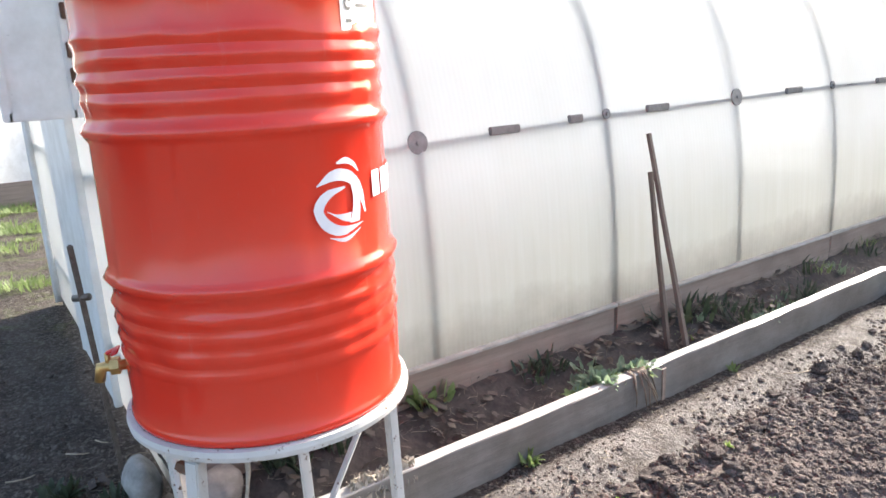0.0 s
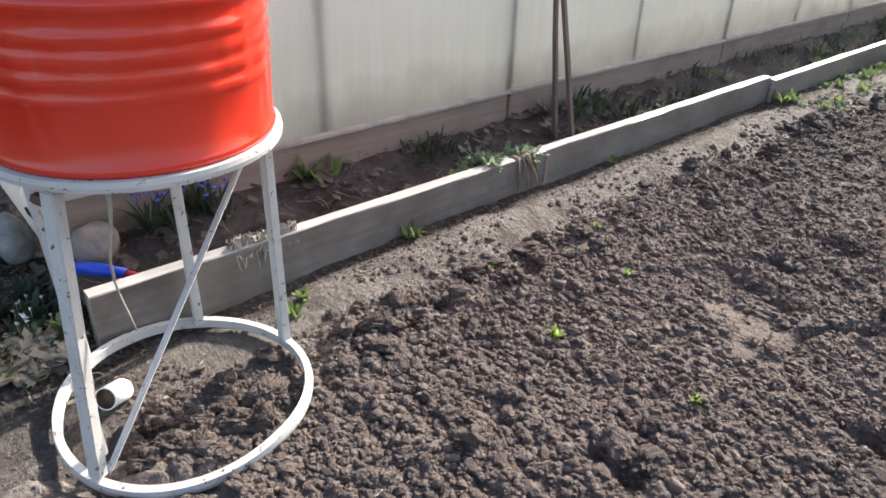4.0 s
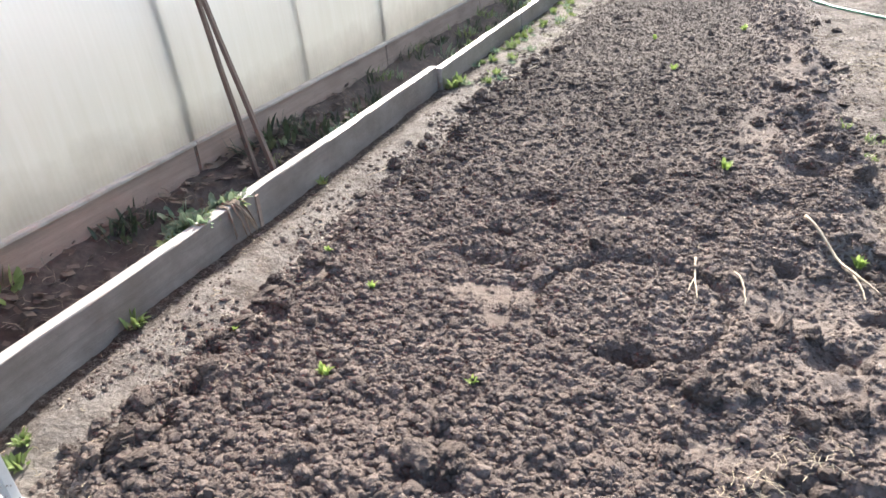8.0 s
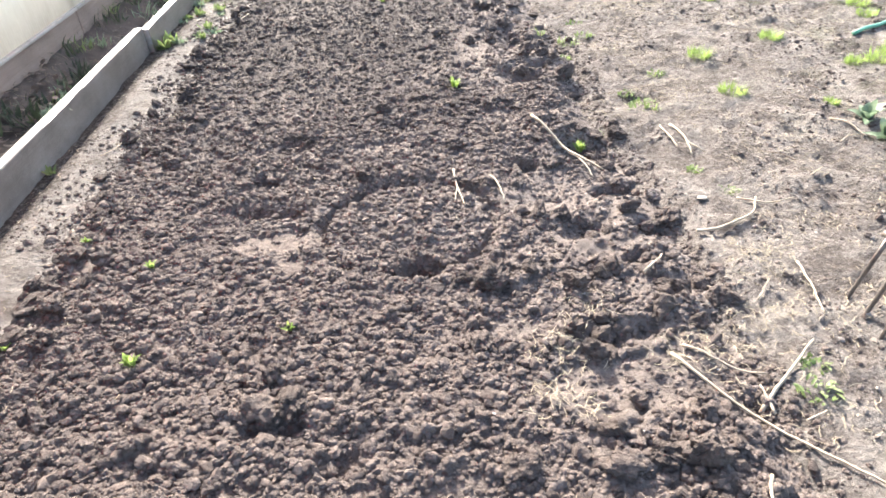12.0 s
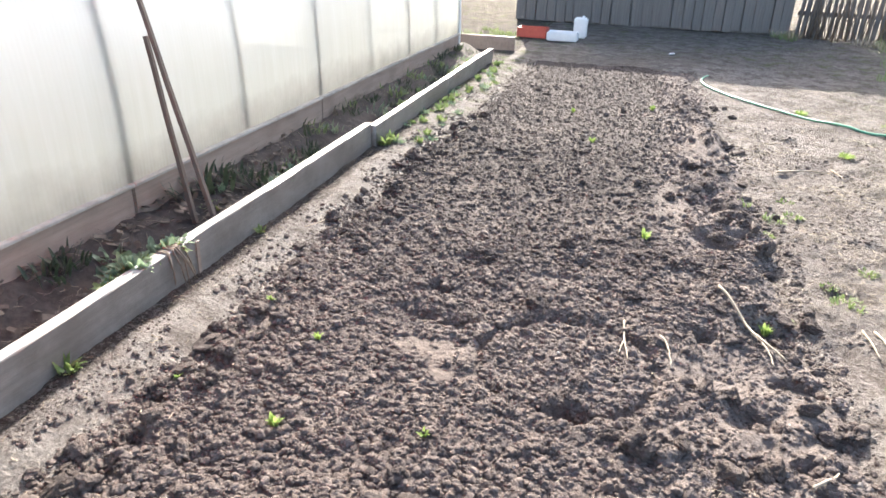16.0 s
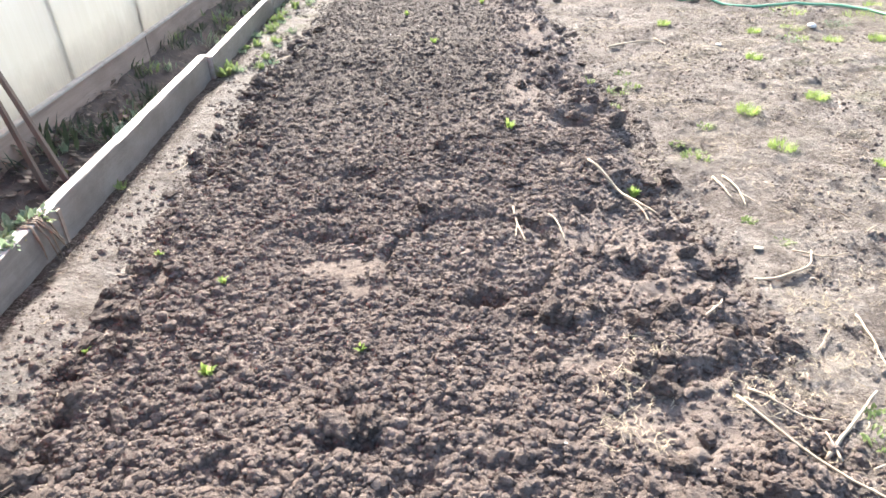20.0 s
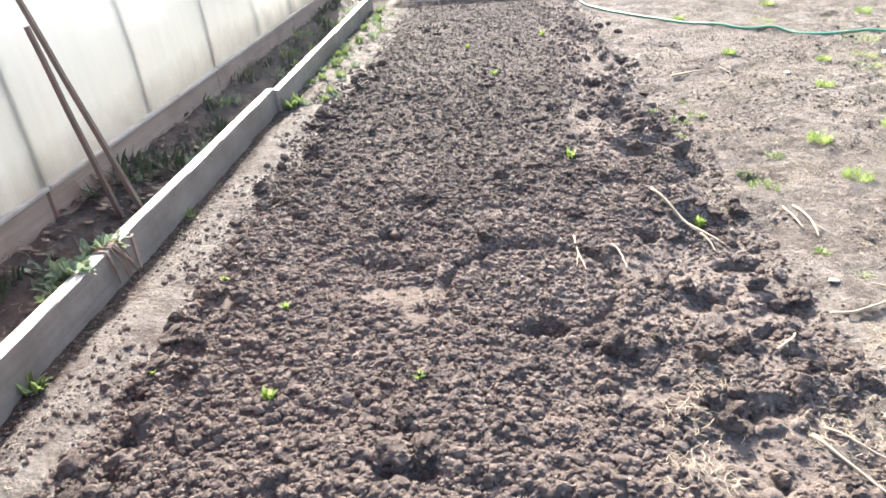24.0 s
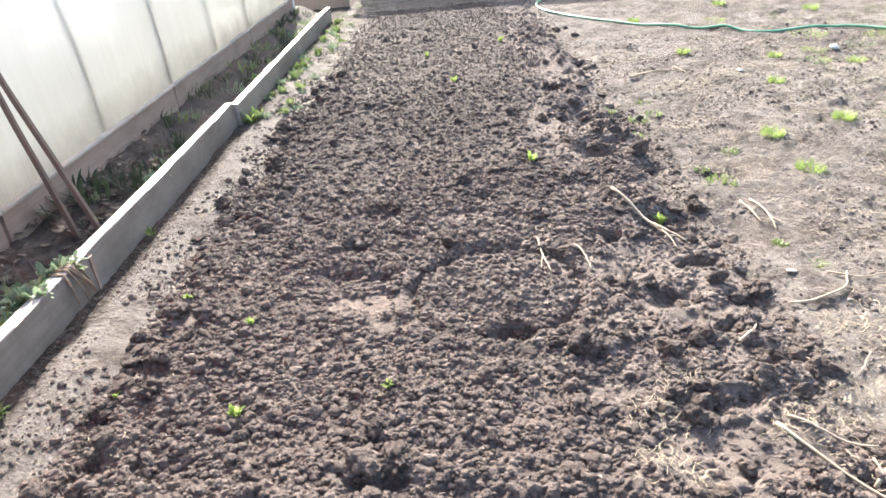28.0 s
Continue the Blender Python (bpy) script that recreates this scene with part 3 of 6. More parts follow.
# pits left by boots and by lifted clods: x, y, half width, depth
for hx, hy, hr, hd in ((1.19, 2.48, 0.10, 0.085), (1.24, 2.15, 0.07, 0.055), (1.34, 2.16, 0.06, 0.05), (0.95, 2.35, 0.045, 0.05), (1.07, 1.89, 0.08, 0.05), (0.54, 1.74, 0.06, 0.05), (-0.05, 2.40, 0.055, 0.035),
                       (0.07, 2.18, 0.065, 0.045), (-0.06, 2.20, 0.06, 0.045), (-0.63, 1.12, 0.045, 0.05), (-0.63, 1.24, 0.04, 0.04), (-0.70, 2.19, 0.04, 0.045), (-0.64, 2.26, 0.04, 0.045),
                       (0.02, 2.69, 0.09, 0.035), (0.47, 2.79, 0.07, 0.03), (1.10, 3.25, 0.08, 0.06), (1.37, 3.04, 0.09, 0.06), (1.22, 3.40, 0.07, 0.05), (-0.62, 3.38, 0.08, 0.035), (0.20, 1.13, 0.045, 0.03),
                       (0.11, 1.12, 0.035, 0.025), (1.30, 1.07, 0.07, 0.05), (1.02, 1.34, 0.06, 0.03), (1.13, 1.36, 0.04, 0.03), (1.20, 1.68, 0.05, 0.035), (0.34, 1.00, 0.05, 0.03), (1.10, 3.9, 0.08, 0.045),
                       (1.28, 4.2, 0.08, 0.05), (1.02, 4.5, 0.07, 0.04), (1.2, 4.9, 0.08, 0.045), (1.28, 5.6, 0.09, 0.045), (-0.60, 4.2, 0.07, 0.035), (-0.58, 2.95, 0.06, 0.03), (1.30, 1.88, 0.05, 0.035)):
    q = ((BX - hx) ** 2 + ((BY - hy) * 1.25) ** 2) / hr**2 * (1 + 0.5 * (fbm(BX, BY, 0.07, 2, 3) - 0.5))
    BZ = BZ - hd * np.exp(-(q**2))
BZ = BZ - 0.03 * smooth01(0.42, 0.3, np.hypot(BX + 0.68, BY - 0.45)) * smooth01(-0.45, -0.62, BX)
BZ = BZ - 0.028 * np.exp(-(((np.hypot(BX + 0.68, BY - 0.453) - 0.303) / 0.035) ** 2)) * smooth01(0.5, 0.35, BY)
BZ = BZ * edge + (ground_z(BX, BY) - 0.03) * (1 - edge)
patch_ = smooth01(0.40, 0.60, fbm(BX, BY, 0.26, 4, 2))
dry = 0.8 * smooth01(0.16, 0.0, BX - bed_left(BY)) + smooth01(0.7, 0.1, bed_right(BY) - BX) * patch_ * 0.5 * smooth01(7.5, 2.5, BY) + smooth01(0.25, -0.05, bed_right(BY) - BX) * 0.3
dry = np.clip(dry + 0.3 * smooth01(0.55, 0.7, fbm(BX, BY, 0.5, 4, 4)) * smooth01(4.0, 2.4, BY), 0, 0.85)
dry = dry * (0.25 + 0.75 * smooth01(0.035, -0.005, BZ))
dry = np.maximum(dry, 0.55 * TREAD * smooth01(0.6, 0.8, BX) * smooth01(6.0, 2.5, BY))
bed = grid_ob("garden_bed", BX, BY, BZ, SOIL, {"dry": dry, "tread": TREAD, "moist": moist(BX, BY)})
bed.data.polygons.foreach_set("use_smooth", np.zeros(len(bed.data.polygons), bool))
tagged(bed, "freshly dug dark brown garden bed of crumbly soil", "soil bed", kind="structure")


def bed_z(x, y):
    """The top of the bed or of the ground at a place."""
    i, j = int(np.clip(np.searchsorted(bx, x), 1, len(bx) - 1)), int(np.clip(np.searchsorted(by, y), 1, len(by) - 1))
    inside = bx[0] < x < bx[-1] and by[0] < y < by[-1]
    g = float(ground_z(x, y))
    return max(g, float(BZ[j, i])) if inside else g


# loose crumbs lying on the bed
def rock_forms(n, level, rough=1.0):
    forms = []
    for _ in range(n):
        bm = bmesh.new()
        bmesh.ops.create_icosphere(bm, subdivisions=level, radius=1.0)
        off = Vector((rnd.uniform(0, 50), rnd.uniform(0, 50), rnd.uniform(0, 50)))
        for v in bm.verts:
            k = 1 + rough * (0.6 * noise.noise(v.co * 0.9 + off) + 0.45 * noise.noise(v.co * 2.1 + off) - 0.35 * abs(noise.noise(v.co * 4.3 + off)) * (level > 1) + 0.16 * noise.noise(v.co * 9 + off) * (level > 2))
            v.co = v.co * k
        # broken faces
        for _cut in range(7):
            d = Vector((rnd.gauss(0, 1), rnd.gauss(0, 1), rnd.gauss(0, 1))).normalized()
            reach = rnd.uniform(0.55, 0.85)
            for v in bm.verts:
                over = v.co.dot(d) - reach
                if over > 0:
                    v.co -= d * over * (0.85 if level < 3 else 0.5)
        sx, sy, sz = rnd.uniform(0.85, 1.35), rnd.uniform(0.75, 1.15), rnd.uniform(0.6, 0.95)
        bm.verts.index_update()
        forms.append((np.array([(v.co.x * sx, v.co.y * sy, v.co.z * sz) for v in bm.verts]), np.array([[v.index for v in f.verts] for f in bm.faces])))
        bm.free()
    return forms


def bed_tops(x, y):
    i, j = np.clip(np.searchsorted(bx, x), 1, len(bx) - 1), np.clip(np.searchsorted(by, y), 1, len(by) - 1)
    inside = (x > bx[0]) & (x < bx[-1]) & (y > by[0]) & (y < by[-1])
    g = ground_z(x, y)
    return np.where(inside, np.maximum(g, BZ[j, i]), g)


def scatter(name, forms, x, y, sizes, material, sink):
    """Many loose pieces in one mesh: each form turned and laid on the ground."""
    z = bed_tops(x, y) + sizes * (0.55 - sink)
    which = rng.integers(len(forms), size=len(x))
    vs, fs, base = [], [], 0
    for k, (v, f) in enumerate(forms):
        m = which == k
        n = int(m.sum())
        if not n:
            continue
        a, b = rng.uniform(0, 2 * np.pi, n), rng.uniform(-0.6, 0.6, n)
        ca, sa, cb, sb, o, e = np.cos(a), np.sin(a), np.cos(b), np.sin(b), np.zeros(n), np.ones(n)
        turn = np.stack([ca, -sa * cb, sa * sb, sa, ca * cb, -ca * sb, o, sb, cb], -1).reshape(n, 3, 3)
        out = np.einsum("nij,vj->nvi", turn, v) * sizes[m][:, None, None] + np.stack([x[m], y[m], z[m]], -1)[:, None]
        vs.append(out.reshape(-1, 3))
        fs.append((f[None] + (np.arange(n) * len(v))[:, None, None] + base).reshape(-1, 3))
        base += n * len(v)
    return bulk_ob(name, np.concatenate(vs), np.concatenate(fs), material, None, False)


def drop(count, lo, hi, area, power, near, cover):
    """Random places in an area, denser near its start, and sizes."""
    x0, x1, y0, y1 = area
    x, y = rng.uniform(x0, x1, count), y0 + (y1 - y0) * rng.random(count) ** near
    s = lo * (1 - rng.random(count) * (1 - (lo / hi) ** power)) ** (-1 / power)
    keep = cover(x, y)
    return x[keep], y[keep], s[keep]


def crumbs(name, count, lo, hi, area, level, power=2.0, near=1.25, rough=0.8, sink=0.66):
    def cover(x, y):
        n = len(x)
        inside = (x > bed_left(y) - 0.07 * rng.random(n)) & (x < bed_right(y) + 0.14 * (rng.random(n) - 0.6))
        return inside & (rng.random(n) > 0.8 * tread(x, y)) & ((vnoise(x, y, 0.28, 3) > 0.2) | (rng.random(n) < 0.5))

    x, y, s = drop(count, lo, hi, area, power, near, cover)
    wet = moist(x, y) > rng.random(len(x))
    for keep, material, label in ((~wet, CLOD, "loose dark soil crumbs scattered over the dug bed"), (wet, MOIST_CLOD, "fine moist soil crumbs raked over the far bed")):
        if keep.any():
            tagged(scatter(name, rock_forms(14, level, rough), x[keep], y[keep], s[keep], material, sink), label, "soil", kind="stuff")


def spill(name, count, lo, hi, area, label, material):
    """Crumbs trodden out of the bed onto the ground beside it."""
    def cover(x, y):
        return (np.hypot(x - 1.72, (y - 1.63) * 1.2) > 0.13) & (vnoise(x, y, 0.2, 6) > 0.45) & ((x < bed_left(y) + 0.1) | (x > bed_right(y) - 0.1))

    x, y, s = drop(count, lo, hi, area, 2.5, 1.3, cover)
    tagged(scatter(name, rock_forms(8, 1), x, y, s, material, 0.5), label, "soil", kind="stuff")


crumbs("soil_crumbs", 42000, 0.0042, 0.0100, (-0.80, 1.48, 0.4, 3.2), 1, 1.9, 1.3, 0.6, 0.58)
crumbs("soil_crumbs", 7500, 0.0065, 0.018, (-0.80, 1.48, 0.4, 2.6), 2, 2.4, 1.25, 0.7, 0.55)
crumbs("soil_crumbs", 3000, 0.006, 0.012, (-0.78, 1.48, -0.7, 0.4), 1, 2.0, 0.8)
crumbs("soil_crumbs", 24000, 0.0055, 0.013, (-0.75, 1.45, 2.7, 8.4), 1, 2.2, 1.5, 0.6, 0.5)
crumbs("coarse_soil_crumbs", 2000, 0.010, 0.020, (-0.78, 1.2, 0.3, 1.4), 2, 2.2, 1.0, 0.7)
crumbs("coarse_soil_crumbs", 2100, 0.012, 0.028, (-0.75, 1.45, 0.3, 5.0), 2)


def trodden_crumbs():
    """Broken crumbs pressed into the trampled right side of the bed."""
    x, y, s = drop(3600, 0.005, 0.015, (0.72, 1.42, 0.3, 3.4), 2.0, 1.1, lambda x, y: vnoise(x, y, 0.12, 1) > 0.5)
    ob = scatter("trodden_crumbs", rock_forms(10, 1, 0.8), x, y, s, CLOD, 0.6)
    tagged(ob, "broken soil crumbs trodden into the edge of the bed", "soil", kind="stuff")


trodden_crumbs()
spill("path_crumbs", 6500, 0.003, 0.012, (-0.99, -0.55, 0.3, 7.6), "soil crumbs spilled along the edging boards", CLOD)
spill("path_crumbs", 500, 0.010, 0.026, (-0.86, -0.6, 0.3, 6.0), "soil lumps spilled along the edging boards", CLOD)
spill("path_crumbs", 15000, 0.003, 0.012, (1.2, 3.4, 0.6, 6.0), "dry earth crumbs trodden over the pale path", DRY_CLOD)
spill("path_crumbs", 3800, 0.006, 0.020, (1.2, 3.4, 0.6, 6.0), "dark soil crumbs dropped over the pale path", CLOD)


def flecks():
    """Tiny pale roots and grit lying on the soil."""
    x, y, s = drop(110, 0.003, 0.007, (-0.85, 1.5, 0.6, 7.0), 2.0, 1.0, lambda x, y: x > -2)
    tagged(scatter("pale_flecks", rock_forms(5, 1), x, y, s, GRIT, 0.2), "tiny pale flecks of root and grit on the soil", "grit", kind="stuff")


flecks()


# larger clods that lie singly
def clod(x, y, s, form):
    v, f = form
    a = rnd.uniform(0, 6.28)
    c, d = math.cos(a), math.sin(a)
    ob = mesh_ob("clod", [((p[0] * c - p[1] * d) * s, (p[0] * d + p[1] * c) * s, p[2] * s) for p in v], f, BIG_CLOD, None, "", False)
    ob.location = (x, y, bed_z(x, y) + s * 0.22)
    tagged(ob, "large dark lump of earth lying on the dug bed", "clod", "clods on the bed")


big_forms = rock_forms(12, 4)
small_forms = rock_forms(12, 3)
for x, y, s in ((0.75, 1.62, 0.055), (1.37, 1.93, 0.048), (0.69, 1.36, 0.036), (0.13, 1.18, 0.036), (0.21, 1.19, 0.04), (-0.59, 1.70, 0.05), (-0.72, 1.83, 0.036), (-0.55, 1.52, 0.04), (-0.62, 1.34, 0.036),
                (-0.47, 2.62, 0.04), (0.33, 2.36, 0.045), (0.39, 2.97, 0.036), (0.69, 2.54, 0.036), (0.14, 1.30, 0.03), (0.74, 0.95, 0.04), (0.95, 0.93, 0.035), (1.05, 0.945, 0.036), (1.13, 0.93, 0.042),
                (1.25, 1.97, 0.035), (1.02, 1.97, 0.04), (-0.67, 1.45, 0.04), (-0.64, 2.22, 0.035), (0.86, 1.66, 0.03), (0.66, 1.66, 0.028), (1.37, 1.48, 0.035), (1.10, 1.62, 0.03), (1.35, 2.55, 0.04), (1.26, 3.2, 0.045)):
    clod(x, y, s, rnd.choice(big_forms))
for _ in range(60):
    y = 0.5 + 5.0 * rnd.random() ** 1.2
    clod(float(bed_left(y)) + rnd.uniform(-0.06, 0.12), y, rnd.uniform(0.018, 0.044), rnd.choice(small_forms))
for _ in range(150):
    y = 0.6 + 6.0 * rnd.random() ** 1.3
    x = rnd.uniform(0.88, 1.42) if rnd.random() < 0.75 else (rnd.uniform(-0.7, -0.45) if rnd.random() < 0.4 else rnd.uniform(-0.5, 1.0))
    clod(x, y, rnd.uniform(0.016, 0.038), rnd.choice(small_forms))


# ---- the drum and its stand ----
DRUM = Vector((-0.75, 0.465, 0.0))


def build_drum():
    z0, z1, r = 0.728, 1.605, 0.2855
    prof = [(0.0, z0 + 0.02), (r - 0.012, z0 + 0.02), (r - 0.006, z0), (r + 0.004, z0), (r + 0.006, z0 + 0.008), (r + 0.004, z0 + 0.016), (r, z0 + 0.022)]

    def rib(z, h, out):
        return [(r, z - h), (r + out * 0.5, z - h * 0.5), (r + out, z), (r + out * 0.5, z + h * 0.5), (r, z + h)]

    for k in range(4):
        prof += rib(0.865 + 0.036 * k, 0.0175, 0.0062)
    prof += rib(1.026, 0.021, 0.013)
    prof += rib(1.305, 0.021, 0.013)
    for k in range(4):
        prof += rib(1.356 + 0.036 * k, 0.0175, 0.0062)
    prof += [(r, z1 - 0.022), (r + 0.004, z1 - 0.016), (r + 0.006, z1 - 0.008), (r + 0.004, z1), (r - 0.006, z1), (r - 0.012, z1 - 0.02), (0.0, z1 - 0.02)]
    drum = empty("oil_drum", DRUM, "dented red steel drum with two raised hoops on a white stand", "drum")
    v, f = lathe(prof, 128)
    out = []
    for x, y, z in v:
        # shallow dents in the skin
        a = math.atan2(y, x)
        d = 0.004 * noise.noise(Vector((math.cos(a) * 3, math.sin(a) * 3, z * 4))) + 0.003 * noise.noise(Vector((math.cos(a) * 9, math.sin(a) * 9, z * 14)))
        q = math.hypot(x, y)
        if 0.84 < z < 0.99 or 1.34 < z < 1.48:
            d -= (q - r) * (0.25 + 0.8 * noise.noise(Vector((math.cos(a) * 2.6, math.sin(a) * 2.6, 7 + round((z - 0.865) / 0.036) * 1.7))))
        s = (q + d) / q if q > 0.2 and z0 + 0.03 < z < z1 - 0.03 else 1.0
        out.append((x * s, y * s, z))
    mesh_ob("shell", out, f, RED, drum)
    rim = lathe([(r + 0.0065 + 0.0045 * math.cos(a), z1 - 0.003 + 0.0065 * math.sin(a)) for a in np.linspace(0, 2 * np.pi, 9)[:-1]], 96, True)
    mesh_ob("rim", *rim, RUST, drum, "dark worn rolled rim")

    def patch(name, outline, material, label, lift, parent=drum):
        """A flat print wrapped round the drum: outline in (angle in metres along the skin, height)."""
        bm = bmesh.new()
        rr = r + lift
        vs = [bm.verts.new((rr * math.cos(u / r), rr * math.sin(u / r), w)) for u, w in outline]
        n = len(vs) // 2
        for i in range(n - 1):
            bm.faces.new((vs[2 * i], vs[2 * i + 1], vs[2 * i + 3], vs[2 * i + 2]))
        return part(name, bm, material, parent, label)

    def band(points_a, points_b):
        return [p for pair in zip(points_a, points_b) for p in pair]

    # the round mark: pale curved blades round an open centre
    ang = LOGO_A * r
    cz, R = 1.165, 0.073

    def sweep(outer, inner, n=18):
        """A blade between two smooth lines given in parts of the mark's radius."""
        a, b = glide([Vector((u, w, 0)) for u, w in outer], 6), glide([Vector((u, w, 0)) for u, w in inner], 6)

        def pick(line, t):
            return line[round(t * (len(line) - 1))]

        pairs = [(pick(a, i / n), pick(b, i / n)) for i in range(n + 1)]
        return [(ang + 0.88 * R * p.x, cz + 1.05 * R * p.y) for pair in pairs for p in pair]

    blades_of_mark = (
        (((-0.15, 0.90), (0.20, 1.00), (0.55, 0.85), (0.72, 0.62)), ((-0.10, 0.86), (0.25, 0.84), (0.50, 0.74), (0.70, 0.60))),
        (((-0.86, 0.42), (-0.30, 0.74), (0.35, 0.66), (0.80, 0.25), (0.93, -0.42)), ((-0.84, 0.40), (-0.25, 0.48), (0.25, 0.38), (0.62, 0.05), (0.88, -0.44))),
        (((0.44, 0.40), (0.64, 0.08), (0.68, -0.25), (0.60, -0.60)), ((0.34, 0.30), (0.40, 0.00), (0.34, -0.30), (0.20, -0.60))),
        (((0.10, 0.32), (-0.60, 0.27), (-1.00, -0.10), (-0.75, -0.62), (-0.10, -0.86), (0.76, -0.64)), ((0.10, 0.27), (-0.40, 0.12), (-0.70, -0.17), (-0.45, -0.48), (0.00, -0.64), (0.74, -0.66))),
        (((-0.60, -0.20), (-0.25, -0.32), (0.28, -0.34)), ((-0.58, -0.22), (-0.10, -0.48), (0.20, -0.57))),
        (((-0.60, -0.84), (-0.05, -0.91), (0.62, -0.77)), ((-0.58, -0.86), (0.00, -1.02), (0.60, -0.79))))
    for i, (outer, inner) in enumerate(blades_of_mark):
        patch("printed_mark", sweep(outer, inner), DECAL, "pale curved print of a round mark", 0.0035 + 0.0003 * i)
    ts = np.linspace(0, 1, 10)
    for k in range(5):
        u = ang + 0.09 + 0.042 * k
        patch("printed_bar", band([(u + 0.008 * i, 1.205) for i in range(5)], [(u + 0.008 * i, 1.155) for i in range(5)]), DECAL, "white printed bar", 0.0035)
    # the paper label near the top
    u0 = ang + 0.033
    slip = patch("paper_label", band([(u0 + 0.012 * i, 1.532) for i in range(12)], [(u0 + 0.012 * i, 1.462) for i in range(12)]), PAPER, "white paper label with small dark print", 0.002)
    cu, cw = u0 + 0.02, 1.508
    patch("label_print", band([(cu + 0.011 * math.cos(a), cw + 0.012 * math.sin(a)) for a in np.linspace(0.3, 5.6, 16)],
                              [(cu + 0.005 * math.cos(a), cw + 0.006 * math.sin(a)) for a in np.linspace(0.3, 5.6, 16)]), INK, "small dark print", 0.003, slip)
    for w, du in ((1.482, 0.018), (1.510, 0.05)):
        s = u0 + (0.012 if du < 0.03 else 0.045)
        patch("label_print", band([(s + du * t, w) for t in ts], [(s + du * t, w - 0.006) for t in ts]), INK, "small dark print", 0.003, slip)
    return drum


LOGO_A = radians(15.0)
build_drum()


def build_tap():
    a = math.radians(250)
    d = Vector((math.cos(a), math.sin(a), 0))
    base = DRUM + d * 0.287 + Vector((0, 0, 0.815))
    tap = empty("drum_tap", base, "brass ball tap with a red lever screwed into the drum", "tap")
    tube("spout", [Vector((0, 0, 0)), d * 0.03, d * 0.055, d * 0.062 + Vector((0, 0, -0.03))], [0.011, 0.012, 0.013, 0.011], BRASS, tap, "", 12)
    tube("nut", [d * 0.018, d * 0.036], [0.019, 0.019], BRASS, tap, "hexagonal brass nut", 6, smooth=False)
    tube("stem", [d * 0.04, d * 0.04 + Vector((0, 0, 0.03))], 0.006, BRASS, tap)
    tube("lever", [d * 0.04 + Vector((0, 0, 0.03)), d * 0.02 + Vector((0, 0, 0.038)), d * 0.0 + Vector((0.03, -0.03, 0.04))], [0.010, 0.010, 0.008], TAP_RED, tap, "red plastic lever", 8, 0.4)


build_tap()


def build_stand():
    st = empty("drum_stand", DRUM, "white painted steel stand with chipped paint and two hoops", "stand")
    zt, rt, zb, rb = 0.726, 0.302, 0.026, 0.313

    def hoop(name, r, z, w, h, label, wob=0.0):
        prof = [(r - w, z - h), (r, z - h), (r + 0.002, z - h * 0.5), (r, z), (r - w, z)]
        v, f = lathe(prof, 96, True)
        v = [(x + (0.07 if wob else 0), y - (0.012 if wob else 0), q + wob * math.sin(math.atan2(y, x) * 2 + 0.6) - (0.11 * max(0.0, x * 0.6 - y * 0.8 - 0.1) if wob else 0.0)) for x, y, q in v]
        return mesh_ob(name, v, f, WHITE, st, label, False)

    hoop("top_hoop", rt, zt, 0.028, 0.021, "flat white hoop that carries the drum")
    hoop("bottom_hoop", rb, zb + 0.018, 0.019, 0.026, "white hoop lying on the soil", 0.006)

    def bar(name, a, b, w, d):
        a, b = Vector(a), Vector(b)
        way = (b - a)
        m = way.to_track_quat("Z", "Y").to_matrix()
        return part(name, box(w, d, way.length, (a + b) / 2, 0.003, m), WHITE, st)

    legs = {}
    for key, deg_t, deg_b in (("right", 88, 97), ("back", 150, 151), ("left", 224, 214), ("front", 308, 297)):
        t, b = radians(deg_t), radians(deg_b)
        top = (math.cos(t) * (rt - 0.016), math.sin(t) * (rt - 0.016), zt - 0.026)
        foot = (math.cos(b) * (rb - 0.012) + 0.07, math.sin(b) * (rb - 0.012) - 0.012, zb)
        legs[key] = (Vector(top), Vector(foot))
        bar("leg", top, foot, 0.032 if key == "front" else 0.026, 0.028)
    bar("brace", legs["right"][0] + Vector((-0.01, 0, -0.02)), legs["front"][1] + Vector((0.02, 0.02, 0.02)), 0.016, 0.010)
    bar("brace", legs["left"][0] + Vector((0.01, 0, -0.02)), legs["front"][1] + Vector((-0.03, 0.03, 0.02)), 0.012, 0.008)
    for key in ("right", "back", "front"):
        p = legs[key][1]
        part("weld", box(0.026, 0.022, 0.02, p + Vector((0, 0, 0.016)), 0.006, None, 0.003), RUST, st, "rusty weld")
    t = legs["front"][0]
    tube("bolt", [t + Vector((-0.05, -0.02, -0.03)), t + Vector((0.0, 0.0, -0.03))], 0.012, RUST, st, "rusty bolt", 6, smooth=False)
    # frayed twine hanging from the hoop
    tw = empty("twine", Vector((-0.535, 0.312, 0.71)), "frayed pale twine hanging from the stand", "twine")
    for k in range(2):
        pts = [Vector((0.006 * k + 0.012 * math.sin(i * 0.9 + k), 0.01 * math.cos(i * 0.7), -0.045 * i)) for i in range(9 - 3 * k)]
        pts = [p + Vector((-0.04, 0.012, 0)) * (i / 9) for i, p in enumerate(pts)]
        tube("strand", pts, [0.004 - 0.0003 * i for i in range(len(pts))], CORD, tw, "", 6)


build_stand()


